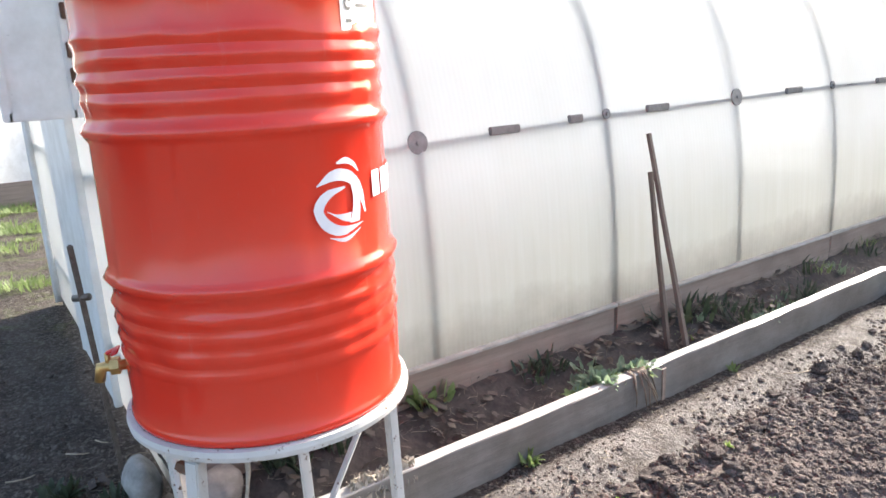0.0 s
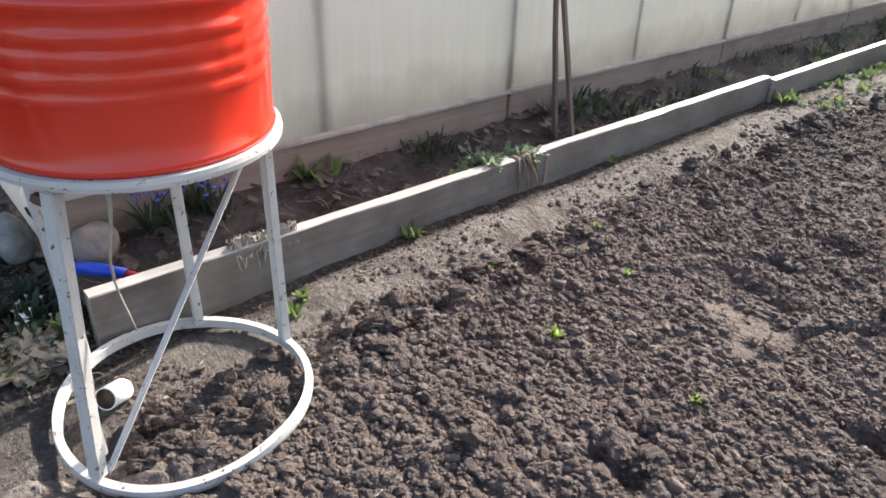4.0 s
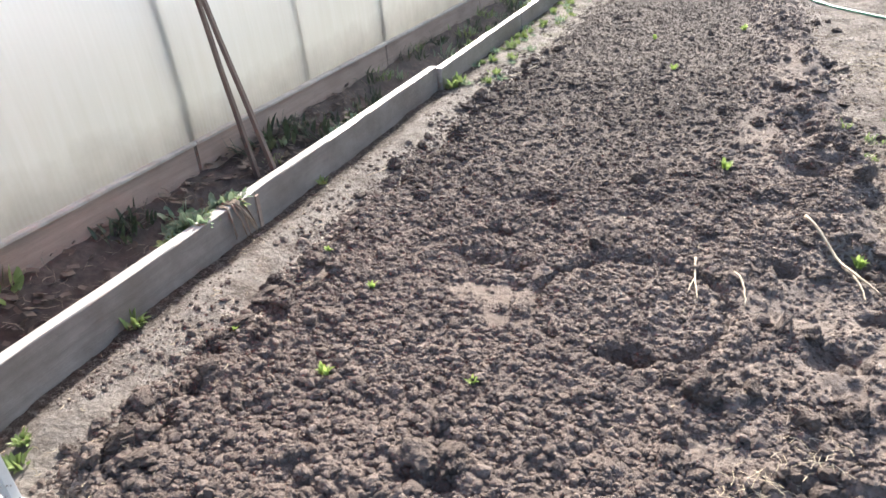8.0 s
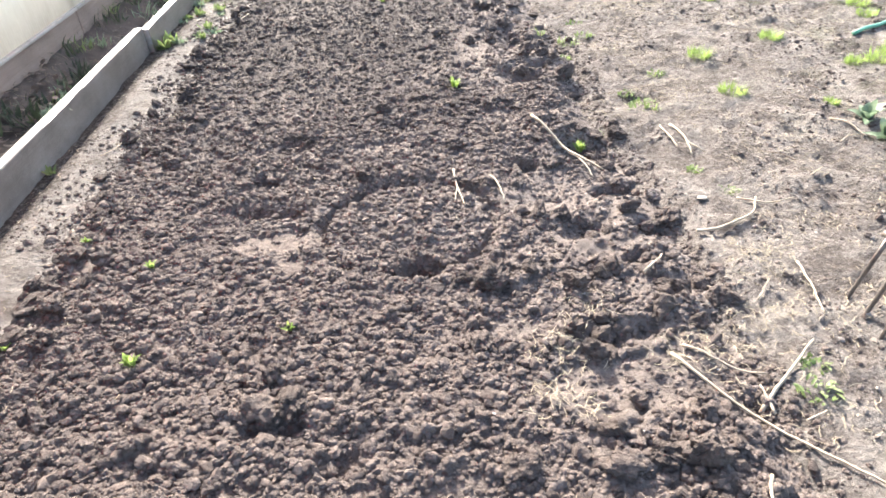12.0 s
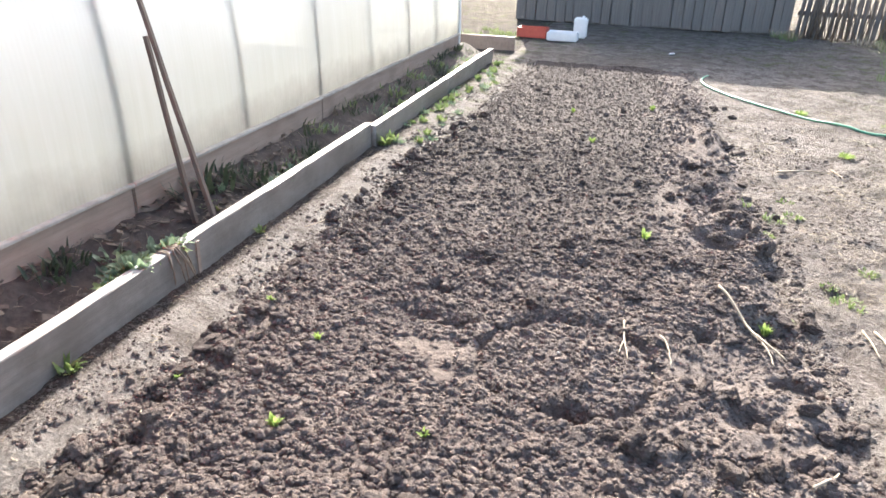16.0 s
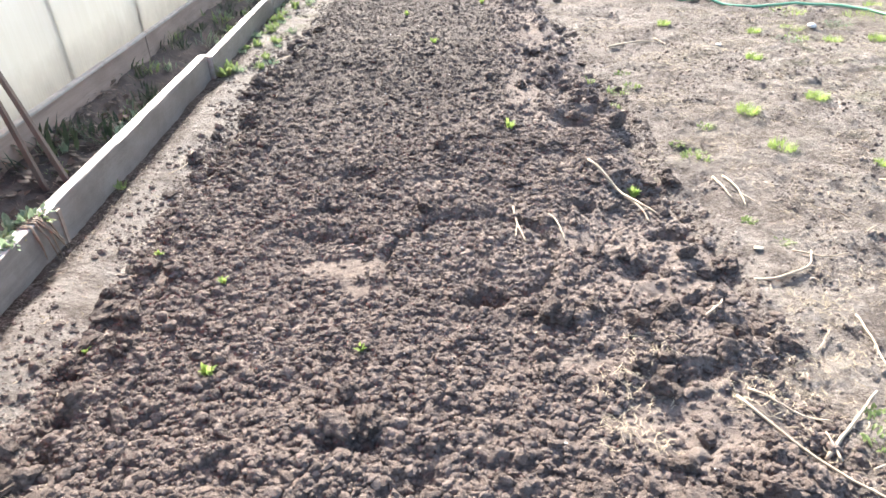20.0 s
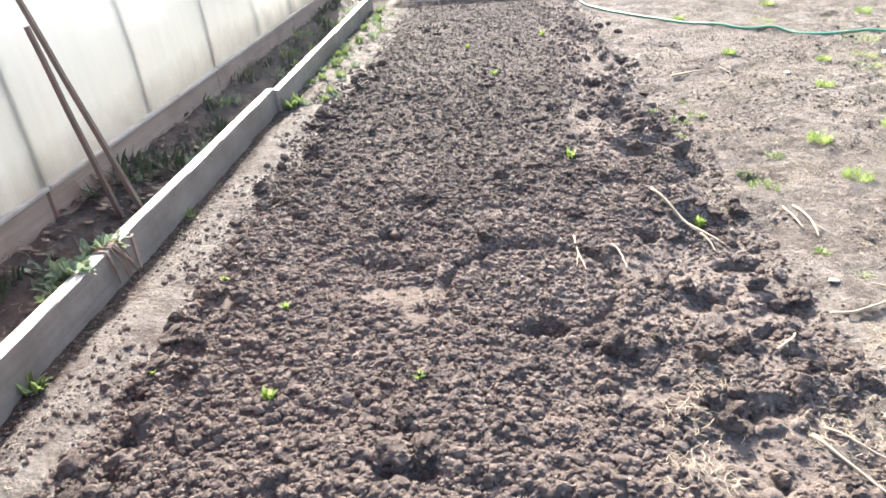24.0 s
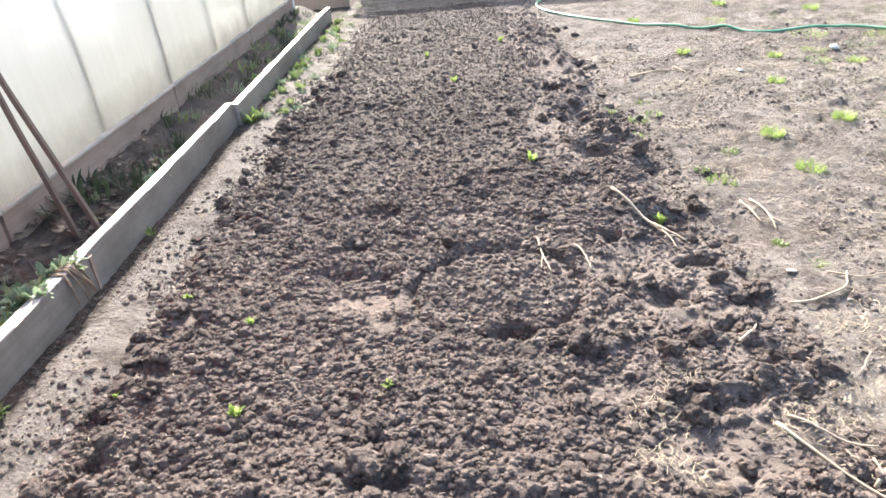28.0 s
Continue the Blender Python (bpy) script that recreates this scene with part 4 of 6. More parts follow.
def build_pipe_piece():
    p = empty("pipe_piece", (-0.771, 0.300, 0.040), "short white plastic pipe piece lying under the stand", "pipe")
    prof = [(0.0262, -0.038), (0.029, -0.038), (0.029, 0.038), (0.0262, 0.038)]
    v, f = lathe(prof, 32, True)
    r = Euler((radians(68), 0, radians(40))).to_matrix()
    mesh_ob("wall", [r @ Vector(q) for q in v], f, PVC, p)
    v, f = lathe([(0.0, 0.018), (0.026, 0.018), (0.026, 0.037)], 32)
    mesh_ob("soil_plug", [r @ Vector(q) for q in v], f, PVC_IN, p, "earth inside the pipe")
    s = tube("stem", [(-0.83, 0.20, 0.02), (-0.80, 0.27, 0.04)], 0.006, TWIG)
    tagged(s, "short pale peg lying inside the stand hoop", "peg")


build_pipe_piece()

# ---- boards along the flower strip ----
JOINTS = (0.336, 2.17, 4.15, 5.98, 7.86)


def build_boards():
    for k, (a, b) in enumerate(zip(JOINTS, JOINTS[1:])):
        n = 14
        bm = bmesh.new()
        rings = []
        dx, dz = rnd.uniform(-0.006, 0.006) + 0.015 * (k > 1), rnd.uniform(-0.004, 0.004) - 0.016 * (k > 1)
        for i in range(n + 1):
            y = a + 0.006 + (b - a - 0.012) * i / n
            bow = 0.006 * math.sin(3.1 * i / n + k) + dx
            w = 0.019
            jag = [rnd.uniform(-0.0015, 0.0015) for _ in range(6)]
            b_ = -0.031
            prof = ((b_, -0.10), (w, -0.10), (w, BOARD_TOP - 0.004), (w - 0.004, BOARD_TOP), (b_ + 0.004, BOARD_TOP), (b_, BOARD_TOP - 0.004))
            rings.append([bm.verts.new((BOARD_X + bow + x + j, y, z + dz + j)) for (x, z), j in zip(prof, jag)])
        for p, q in zip(rings, rings[1:]):
            for i in range(6):
                bm.faces.new((p[i], p[(i + 1) % 6], q[(i + 1) % 6], q[i]))
        bm.faces.new(rings[0])
        bm.faces.new(list(reversed(rings[-1])))
        bmesh.ops.recalc_face_normals(bm, faces=bm.faces)
        bm.verts.index_update()
        # sides take the painted shade, the top edge keeps its sunlit paleness
        lit_top = [v.co.z > BOARD_TOP + dz - 0.0025 for v in bm.verts]
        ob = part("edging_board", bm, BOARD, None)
        ob.data.attributes.new("stain_shade", "FLOAT", "POINT").data.foreach_set("value", [0.0 if c else 1.0 for c in lit_top])
        tagged(ob, "weathered grey plank on edge holding the flower strip", "board", "edging boards")
    for y in (2.14,):
        ob = part("stake", box(0.010, 0.026, 0.25, (BOARD_X + 0.026, y + 0.03, 0.045), 0.003, None, 0.002), BASE_WOOD, None)
        tagged(ob, "short grey wooden stake against the board", "stake", "edging stakes")
    ob = part("cross_board", box(0.8, 0.035, 0.20, (-1.35, 8.95, 0.07), 0.004, None, 0.003), BASE_WOOD, None)
    tagged(ob, "grey plank on edge closing the far end of the strip", "board")


build_boards()
sx_, sy_ = spread([(-1.75, 0.03), (-1.04, 0.02)]), spread([(0.36, 0.025), (4.0, 0.03), (8.0, 0.06)])
SX, SY = np.meshgrid(sx_, sy_)

SZ = strip_z(SX) + 0.05 * (fbm(SX, SY, 0.25, 4, 2) - 0.5) + 0.03 * (fbm(SX, SY, 0.06, 2, 5) - 0.5) - 0.05 * smooth01(0.7, 0.36, SY)
strip = grid_ob("flower_strip", SX, SY, SZ, SHADED_SOIL)
tagged(strip, "dark raised soil strip between boards and greenhouse", "soil strip", kind="structure")


# ---- greenhouse ----
ARCH_Y = [0.39, 1.32, 2.285, 3.225, 4.15, 5.07, 5.985, 6.85, 7.70]
GX0, GA, GB, FOOT = -2.87, 1.50, 1.85, 0.31


def arch(t, out=0.0):
    """A point of the arch, t from 0 at the near foot to 1 at the far one."""
    a = math.pi * t
    c, s = math.cos(a), math.sin(a)
    return GX0 + (GA + out) * math.copysign(abs(c) ** 0.58, c), FOOT + (GB + out) * abs(s) ** 0.82


def build_greenhouse(origin=(0, 0, 0), full=True):
    g = empty("greenhouse", origin, "long arched greenhouse of milky polycarbonate on steel hoops", "greenhouse")
    ts = [0.5 - 0.5 * math.cos(math.pi * i / 40) for i in range(41)]
    for a, b in zip(ARCH_Y[:-1:2], ARCH_Y[2::2]):
        n = 8
        rows = [a + (b - a) * j / n for j in range(n + 1)]
        V, F, foot = [], [], []
        for y in rows:
            for t in ts:
                x, z = arch(t, 0.003 + 0.002 * math.sin(9 * y + 20 * t))
                V.append((x, y, z))
                # full at the foot, gone above z 1.02; drives the painted dimming
                foot.append(float(0.7 * np.clip((1.02 - z) / 0.35, 0, 1) + 0.3 * np.clip(1 - (z - FOOT) / 0.3, 0, 1)))
        m = len(ts)
        for j in range(n):
            for i in range(m - 1):
                q = j * m + i
                F.append((q, q + 1, q + m + 1, q + m))
        ob = bulk_ob("sheet", V, F, SHEET, {"foot": foot})
        ob.parent = g
    for k, y in enumerate(ARCH_Y):
        pts = [(arch(t, -0.018)[0], y, arch(t, -0.018)[1]) for t in ts]
        pts = [(pts[0][0], y, 0.0)] + pts + [(pts[-1][0], y, 0.0)]
        tube("hoop", pts, 0.014 if k % 2 else 0.018, TUBE, g, "", 6)
    def low(y):
        """How far the side purlin hangs below its full height."""
        return float(np.interp(y, (0.4, 1.32, 2.2, 3.2, 4.1), (-0.060, -0.040, -0.012, 0.0, 0.010)))

    for t in (0.1285, 0.36, 0.5, 0.64, 0.8715):
        x, z = arch(t, -0.010)
        side = t == 0.1285
        tube("purlin", [(x, y, z + low(y) * side) for y in ARCH_Y], 0.010, TUBE, g, "", 6)
    xn, z_side = arch(0.1285, 0.010)
    for k, y in enumerate(ARCH_Y[1:]):
        zn = z_side + low(y)
        r = 0.042 if k % 2 == 0 else 0.022
        bm = bmesh.new()
        bmesh.ops.create_cone(bm, segments=16, radius1=r, radius2=r, depth=0.008, cap_ends=True)
        bmesh.ops.transform(bm, matrix=pose(xn, y, zn, 0, 82, 0), verts=bm.verts)
        jp = part("joint_plate", bm, TUBE, g, "round steel joint plate")
        bolt = bmesh.new()
        bmesh.ops.create_cone(bolt, segments=6, radius1=0.009, radius2=0.008, depth=0.01, cap_ends=True)
        bmesh.ops.transform(bolt, matrix=pose(xn + 0.006, y, zn, 0, 82, 0), verts=bolt.verts)
        part("bolt", bolt, TUBE, jp)
    for y in (1.72, 2.1, 2.62, 3.75, 4.75):
        part("bracket", box(0.02, 0.15 if y != 2.1 else 0.08, 0.032, (xn, y, z_side + low(y) - 0.002), 0.004), TUBE, g, "steel bracket on the purlin")
    # timber sill the hoops stand on
    for x in (arch(0)[0], arch(1)[0]):
        for a, b in zip(ARCH_Y[:-1:2], ARCH_Y[2::2]):
            part("sill_beam", box(0.045, b - a - 0.006, 0.30, (x - 0.015 * (1 if x > GX0 else -1), (a + b) / 2, 0.165), 0.006, None, 0.003), BASE_WOOD, g, "weathered timber sill beam")

    for a, b in zip(ARCH_Y[:-1:2], ARCH_Y[2::2]):
        part("sill_trim", box(0.03, b - a - 0.004, 0.016, (arch(0)[0] + 0.012, (a + b) / 2, FOOT + 0.012), 0.003, None, 0.001), DUSTY, g, "pale dusty strip along the sill")

    # end walls
    def gable(y, door):
        holes = 0.42
        side = [(arch(t)) for t in ts]
        for half in (0, 1):
            pts = [(x, z) for x, z in side if (x > GX0 + holes if half == 0 else x < GX0 - holes)]
            xi = GX0 + holes if half == 0 else GX0 - holes
            top = FOOT + GB * (1 - (holes / GA) ** 2) ** 0.45
            pts = pts + [(xi, top), (xi, 0.05), (pts[0][0] if half == 0 else pts[-1][0], 0.05)] if half == 0 else [(xi, top)] + pts + [(pts[-1][0], 0.05), (xi, 0.05)]
            bm = bmesh.new()
            f = bm.faces.new([bm.verts.new((x, y, z)) for x, z in pts])
            r = bmesh.ops.extrude_face_region(bm, geom=[f])
            bmesh.ops.translate(bm, vec=(0, 0.008, 0), verts=[v for v in r["geom"] if isinstance(v, bmesh.types.BMVert)])
            bmesh.ops.recalc_face_normals(bm, faces=bm.faces)
            part("end_sheet", bm, SHEET, g)
        for x in (GX0 - holes, GX0 + holes):
            part("door_post", box(0.035, 0.035, 2.0, (x, y - 0.012, 1.03), 0.004), FRAME_WHITE, g, "white painted door post")
        if door:
            part("lower_leaf", box(0.82, 0.02, 1.22, (GX0, y - 0.02, 0.67), 0.004), FRAME_WHITE, g, "white closed lower door leaf")
        for z in (0.32, 1.05):
            part("end_rail", box(2 * arch(0.02)[0] - 2 * GX0, 0.03, 0.03, (GX0, y + 0.03, z), 0.004), FRAME_WHITE, g, "white painted rail")
        pts = [(arch(t, 0.012)[0], y - 0.012, arch(t, 0.012)[1]) for t in ts]
        tube("end_trim", [(pts[0][0], y - 0.012, 0.02)] + pts + [(pts[-1][0], y - 0.012, 0.02)], 0.026, FRAME_WHITE, g, "white weathered edging", 6, 0.5)

    gable(ARCH_Y[0] - 0.02, True)
    gable(ARCH_Y[-1] + 0.02, False)
    return g


build_greenhouse()


def build_vent_door():
    """The white door leaf of the greenhouse end, standing open towards the path."""
    d = empty("greenhouse_door", (-1.93, 0.33, 0.0), "white framed polycarbonate door leaf standing open", "door")
    w = 0.20
    part("panel", box(0.012, w, 0.62, (-0.02, -w / 2, 1.61), 0.003), FRAME_WHITE, d, "white panel")
    for z in (1.30, 1.92):
        part("rail", box(0.03, w, 0.03, (-0.02, -w / 2, z), 0.004), FRAME_WHITE, d)
    for y in (-w, 0.0):
        part("stile", box(0.03, 0.03, 0.65, (-0.02, y, 1.61), 0.004), FRAME_WHITE, d)
    for z in (1.42, 1.5, 1.62):
        part("hinge", box(0.02, 0.018, 0.05, (0.004, 0.005, z), 0.003), RUST, d, "dark hinge")
    post = empty("metal_post", (-1.75, 0.25, 0.0), "thin dark metal post by the greenhouse end", "post")
    part("rod", box(0.018, 0.018, 0.9, (0, 0, 0.45), 0.004), IRON, post)
    tube("clamp", [(-0.03, -0.02, 0.72), (0.02, 0.02, 0.725)], 0.012, IRON, post, "dark round clamp", 10)
    post.rotation_euler = (radians(2), radians(-3), 0)


build_vent_door()


# ---- leaning poles ----
def pole(foot, top, r, label):
    a, b = Vector(foot), Vector(top)
    pts = [a.lerp(b, i / 8) + Vector((0.0012 * math.sin(i), 0.001 * math.cos(2 * i), 0)) for i in range(9)]
    ob = tube("pole", pts, [r * (1 - 0.02 * i) for i in range(9)], POLE_WOOD, None, "", 4, 1.0, False)
    tagged(ob, label, "pole", "poles leaning on the greenhouse")


pole((-1.072, 2.418, 0.13), (-1.392, 2.515, 1.06), 0.014, "thin dark wooden pole leaning on the greenhouse wall")
pole((-1.185, 2.43, 0.12), (-1.380, 2.518, 0.89), 0.014, "shorter dark wooden pole leaning on the greenhouse wall")


# ---- far end of the garden ----
def plank_wall(parent, x0, x1, y, h, material, step=0.16):
    x = x0
    base = box(1, 1, 1, (0, 0, 0), 0.0)
    me = bpy.data.meshes.new("plank")
    bmesh.ops.bevel(base, geom=base.edges[:], offset=0.02, segments=1, affect="EDGES")
    base.to_mesh(me)
    base.free()
    me.materials.append(material)
    while x < x1:
        w = step * rnd.uniform(0.8, 1.15)
        ob = new("plank", me)
        ob.scale = (w - 0.012, 0.025, h * rnd.uniform(0.97, 1.0))
        ob.location = (x + w / 2, y + rnd.uniform(-0.006, 0.006), h / 2)
        ob.rotation_euler = (0, radians(rnd.uniform(-0.6, 0.6)), 0)
        ob.parent = parent
        x += w


def build_shed():
    s = empty("wooden_shed", (0, 0, 0), "low grey-brown plank shed in shade at the far end", "shed")
    part("wall", box(4.3, 3.0, 2.5, (0.55, 14.15, 1.25), 0.01), SHED_WOOD, s)
    plank_wall(s, -1.6, 2.7, 12.62, 2.5, SHED_WOOD)
    bm = bmesh.new()
    for x in (-1.75, 2.9):
        for y, z in ((12.4, 2.62), (15.8, 2.75), (15.8, 2.66), (12.4, 2.53)):
            bm.verts.new((x, y, z + (0.16 if x > 0 else 0)))
    bm.verts.ensure_lookup_table()
    for i in range(4):
        bm.faces.new([bm.verts[i], bm.verts[(i + 1) % 4], bm.verts[4 + (i + 1) % 4], bm.verts[4 + i]])
    bm.faces.new(bm.verts[:4])
    bm.faces.new(list(reversed(bm.verts[4:8])))
    bmesh.ops.recalc_face_normals(bm, faces=bm.faces)
    part("roof", bm, ROOF, s, "flat grey slate roof")


build_shed()


def build_fence():
    f = empty("plank_fence", (0, 0, 0), "old dark brown upright plank fence with gaps", "fence")
    x = 2.95
    while x < 9.5:
        w = rnd.uniform(0.04, 0.075)
        h = rnd.uniform(0.85, 1.3)
        ob = part("slat", box(w, 0.022, h, (x, 12.75 + rnd.uniform(-0.02, 0.02), h / 2), 0.005, Euler((0, radians(rnd.uniform(-3, 3)), 0)).to_matrix()), SHED_WOOD, f)
        x += w + rnd.uniform(0.012, 0.045)
    for z in (0.35, 1.0):
        part("rail", box(6.6, 0.04, 0.07, (6.2, 12.79, z), 0.005), SHED_WOOD, f)
    for x in (3.2, 5.6, 8.0):
        part("post", box(0.11, 0.1, 1.6, (x, 12.86, 0.8), 0.008), SHED_WOOD, f)


build_fence()


def low_house(x0, x1, y0, y1, eave, ridge, name, label, roof):
    s = empty(name, (0, 0, 0), label, "outbuilding")
    part("wall", box(x1 - x0, y1 - y0, eave, ((x0 + x1) / 2, (y0 + y1) / 2, eave / 2), 0.01), SHED_WOOD, s)
    bm = bmesh.new()
    ym = (y0 + y1) / 2
    for x in (x0 - 0.2, x1 + 0.2):
        for y, z in ((y0 - 0.25, eave - 0.05), (ym, ridge), (y1 + 0.25, eave - 0.05)):
            bm.verts.new((x, y, z))
    bm.verts.ensure_lookup_table()
    v = bm.verts
    for q in ((0, 1, 4, 3), (1, 2, 5, 4), (2, 0, 3, 5)):
        bm.faces.new([v[i] for i in q])
    bm.faces.new((v[0], v[2], v[1]))
    bm.faces.new((v[3], v[4], v[5]))
    bmesh.ops.recalc_face_normals(bm, faces=bm.faces)
    part("roof", bm, roof, s, "shallow ridged roof")


low_house(-9.0, -4.2, 13.0, 16.5, 2.5, 3.3, "low_outbuilding", "low outbuilding with a grey roof behind the greenhouse", ROOF)
low_house(-14.0, -8.0, 15.0, 20.0, 3.2, 4.6, "low_outbuilding", "outbuilding with a pale metal roof behind the greenhouse", ROOF_PALE)


def build_neighbour():
    n = empty("neighbour_greenhouse", (0, 0, 0), "grey plastic film greenhouse on the next plot", "greenhouse")
    V, F = [], []
    for y in (-1.5, 3.5):
        for i in range(25):
            a = math.pi * i / 24
            V.append((-10.6 + 1.5 * math.cos(a), y, 0.15 + 2.0 * math.sin(a) ** 0.8))
    for i in range(24):
        F.append((i, i + 1, i + 26, i + 25))
    F += [tuple(range(25)), tuple(range(49, 24, -1))]
    mesh_ob("cover", V, F, FRAME_WHITE, n)
    part("sill_beam", box(0.05, 5.0, 0.3, (-9.08, 1.0, 0.15), 0.006), BASE_WOOD, n, "dark timber sill")


build_neighbour()


def build_far_litter():
    b = empty("white_tub", (-0.50, 10.2, 0.0), "white plastic tub lying in the shade", "tub")
    bm = box(0.42, 0.26, 0.12, (0, 0, 0.07), 0.012)
    for f in [f for f in bm.faces if f.normal.z > 0.9 and f.calc_area() > 0.05]:
        r = bmesh.ops.inset_region(bm, faces=[f], thickness=0.015)
        bmesh.ops.translate(bm, vec=(0, 0, -0.09), verts=f.verts)
    part("body", bm, WHITE_PLASTIC, b)
    c = empty("white_canister", (-0.30, 10.6, 0.0), "white plastic canister standing in the shade", "canister")
    part("body", box(0.19, 0.14, 0.28, (0, 0, 0.15), 0.02), WHITE_PLASTIC, c)
    tube("cap", [(0.03, 0, 0.285), (0.03, 0, 0.315)], 0.02, WHITE_PLASTIC, c, "", 12)
    r = empty("red_crate", (-0.95, 10.4, 0.0), "faded red plastic crate in the shade", "crate")
    for dx, dy, sx, sy in ((0, -0.14, 0.42, 0.014), (0, 0.14, 0.42, 0.014), (-0.2, 0, 0.014, 0.28), (0.2, 0, 0.014, 0.28)):
        part("side", box(sx, sy, 0.13, (dx, dy, 0.075), 0.004), RED_BITS, r)
    part("floor", box(0.40, 0.27, 0.01, (0, 0, 0.015), 0.003), RED_BITS, r)
    for x, y, s in ((0.97, 9.6, 0.045), (3.03, 4.96, 0.04), (2.25, 4.6, 0.02)):
        v, f = rock_forms(1, 2)[0]
        ob = mesh_ob("white_scrap", [(p[0] * s, p[1] * s, p[2] * s * 0.5) for p in v], f, WHITE_PLASTIC)
        ob.location = (x, y, bed_z(x, y) + s * 0.3)
        tagged(ob, "small white scrap lying on the ground", "scrap", "white scraps")


build_far_litter()


def dry_growth():
    """Dead upright stalks before the fence, one tangled mass."""
    V, F = [], []
    for _ in range(260):
        x, y, hgt = rng.uniform(2.9, 9.5), 12.55 + rng.uniform(-0.25, 0.1), rng.uniform(0.4, 1.3)
        dx, dy = rng.uniform(-0.25, 0.25), rng.uniform(-0.15, 0.1)
        v, f = tube_data([(x, y, -0.02), (x + dx * 0.4, y + dy * 0.5, hgt * 0.5), (x + dx, y + dy, hgt)], [0.009, 0.007, 0.003], 4)
        F += [tuple(i + len(V) for i in q) for q in f]
        V += v
    ob = mesh_ob("dead_stalks", V, F, BARK)
    tagged(ob, "tangle of dead brown stalks along the fence", "dry growth", kind="stuff")


dry_growth()


# ---- hose ----
def lay(points, r):
    z = [bed_z(q.x, q.y) + r for q in points]
    for _ in range(3):
        z = [z[0]] + [max(b, (a + b + c) / 3) for a, b, c in zip(z, z[1:], z[2:])] + [z[-1]]
    return [(q.x, q.y, h) for q, h in zip(points, z)]


hose_line = glide([Vector((x, y, 0)) for x, y in ((1.32, 8.18), (1.25, 7.95), (1.235, 7.70), (1.29, 7.38), (1.56, 6.92), (1.97, 6.40), (2.30, 6.06), (2.62, 5.90), (2.84, 5.68),
                                                  (3.2, 5.66), (3.52, 5.55), (3.70, 5.15), (3.70, 4.45), (3.38, 3.85), (3.05, 3.58), (2.80, 3.44))], 8)
hose = tube("garden_hose", lay(hose_line, 0.010), 0.0105, HOSE, None, "", 8)
tagged(hose, "green rubber garden hose lying across the dry ground", "hose")


# ---- dry stems, twigs and straw ----
def stem(points, r, material, label, category="stem", name="dry_stalk", group="", lift=0.006):
    pts = glide([Vector((*p[:2], 0)) for p in points], 6)
    n = len(pts)
    r *= 0.68
    line = [(p.x + rnd.uniform(-0.002, 0.002), p.y, bed_z(p.x, p.y) + r + lift) for p in pts]
    for _ in range(6):
        line = [line[0]] + [(b[0], b[1], (a[2] + b[2] + c[2]) / 3) for a, b, c in zip(line, line[1:], line[2:])] + [line[-1]]
    ob = tube(name, line, [r * (1 - 0.5 * i / n) for i in range(n)], material, None, "", 6)
    return tagged(ob, label, category, group)


PALE = "thin bleached dry stem lying on the soil"
stem([(1.165, 1.265), (1.27, 1.10), (1.42, 0.90), (1.52, 0.78)], 0.0068, TWIG, "long bleached dry stalk lying on the bed edge", "stalk", "dry_stalk")
stem([(1.324, 1.077), (1.43, 1.17), (1.529, 1.263)], 0.0078, TWIG, "thick bleached dry stalk with a broken end", "stalk", "dry_stalk")
stem([(1.35, 1.06), (1.345, 1.14)], 0.006, TWIG, PALE)
stem([(1.24, 0.857), (1.215, 0.79), (1.199, 0.706)], 0.0065, TWIG, "short pale crooked stalk lying on the soil", "stalk", "dry_stalk")
stem([(1.205, 1.289), (1.29, 1.22), (1.37, 1.17)], 0.006, TWIG, PALE)
stem([(1.02, 2.63), (1.10, 2.47), (1.16, 2.33), (1.225, 2.24)], 0.009, TWIG, "forked bleached twig lying across the bed", "twig", "dry_twig", "", 0.045)
stem([(1.13, 2.40), (1.17, 2.28), (1.18, 2.20)], 0.006, TWIG, PALE, lift=0.04)
stem([(0.677, 2.31), (0.682, 2.19), (0.70, 2.06)], 0.006, TWIG, "small pale forked twig on the dug soil", "twig", "dry_twig")
stem([(0.682, 2.2), (0.665, 2.1)], 0.004, TWIG, PALE)
stem([(0.80, 2.26), (0.83, 2.16), (0.84, 2.06)], 0.006, TWIG, PALE)
stem([(1.54, 2.58), (1.545, 2.48), (1.55, 2.38)], 0.007, TWIG, PALE)
stem([(1.582, 2.58), (1.60, 2.45), (1.585, 2.32)], 0.008, TWIG, PALE)
stem([(1.60, 2.42), (1.64, 2.34)], 0.005, TWIG, PALE)
stem([(1.42, 1.80), (1.52, 1.81), (1.62, 1.86), (1.68, 1.97)], 0.007, TWIG, "curved pale dry stem lying on the path", "stem")
stem([(1.186, 1.584), (1.23, 1.62), (1.274, 1.685)], 0.007, TWIG, PALE)
stem([(1.329, 1.575), (1.35, 1.56), (1.377, 1.515)], 0.006, TWIG, PALE)
stem([(0.86, 2.87), (0.92, 2.98), (1.037, 3.05)], 0.004, BARK, "thin dark curved twig on the bed", "twig", "dry_twig")
stem([(-0.725, 4.54), (-0.65, 4.66), (-0.55, 4.82)], 0.007, TWIG, PALE)
stem([(-0.80, 3.02), (-0.78, 2.88), (-0.82, 2.75)], 0.004, TWIG, PALE)
stem([(1.52, 4.6), (1.72, 4.72), (1.86, 4.74)], 0.010, TWIG, PALE)
stem([(1.88, 4.82), (1.93, 4.66)], 0.009, TWIG, PALE)
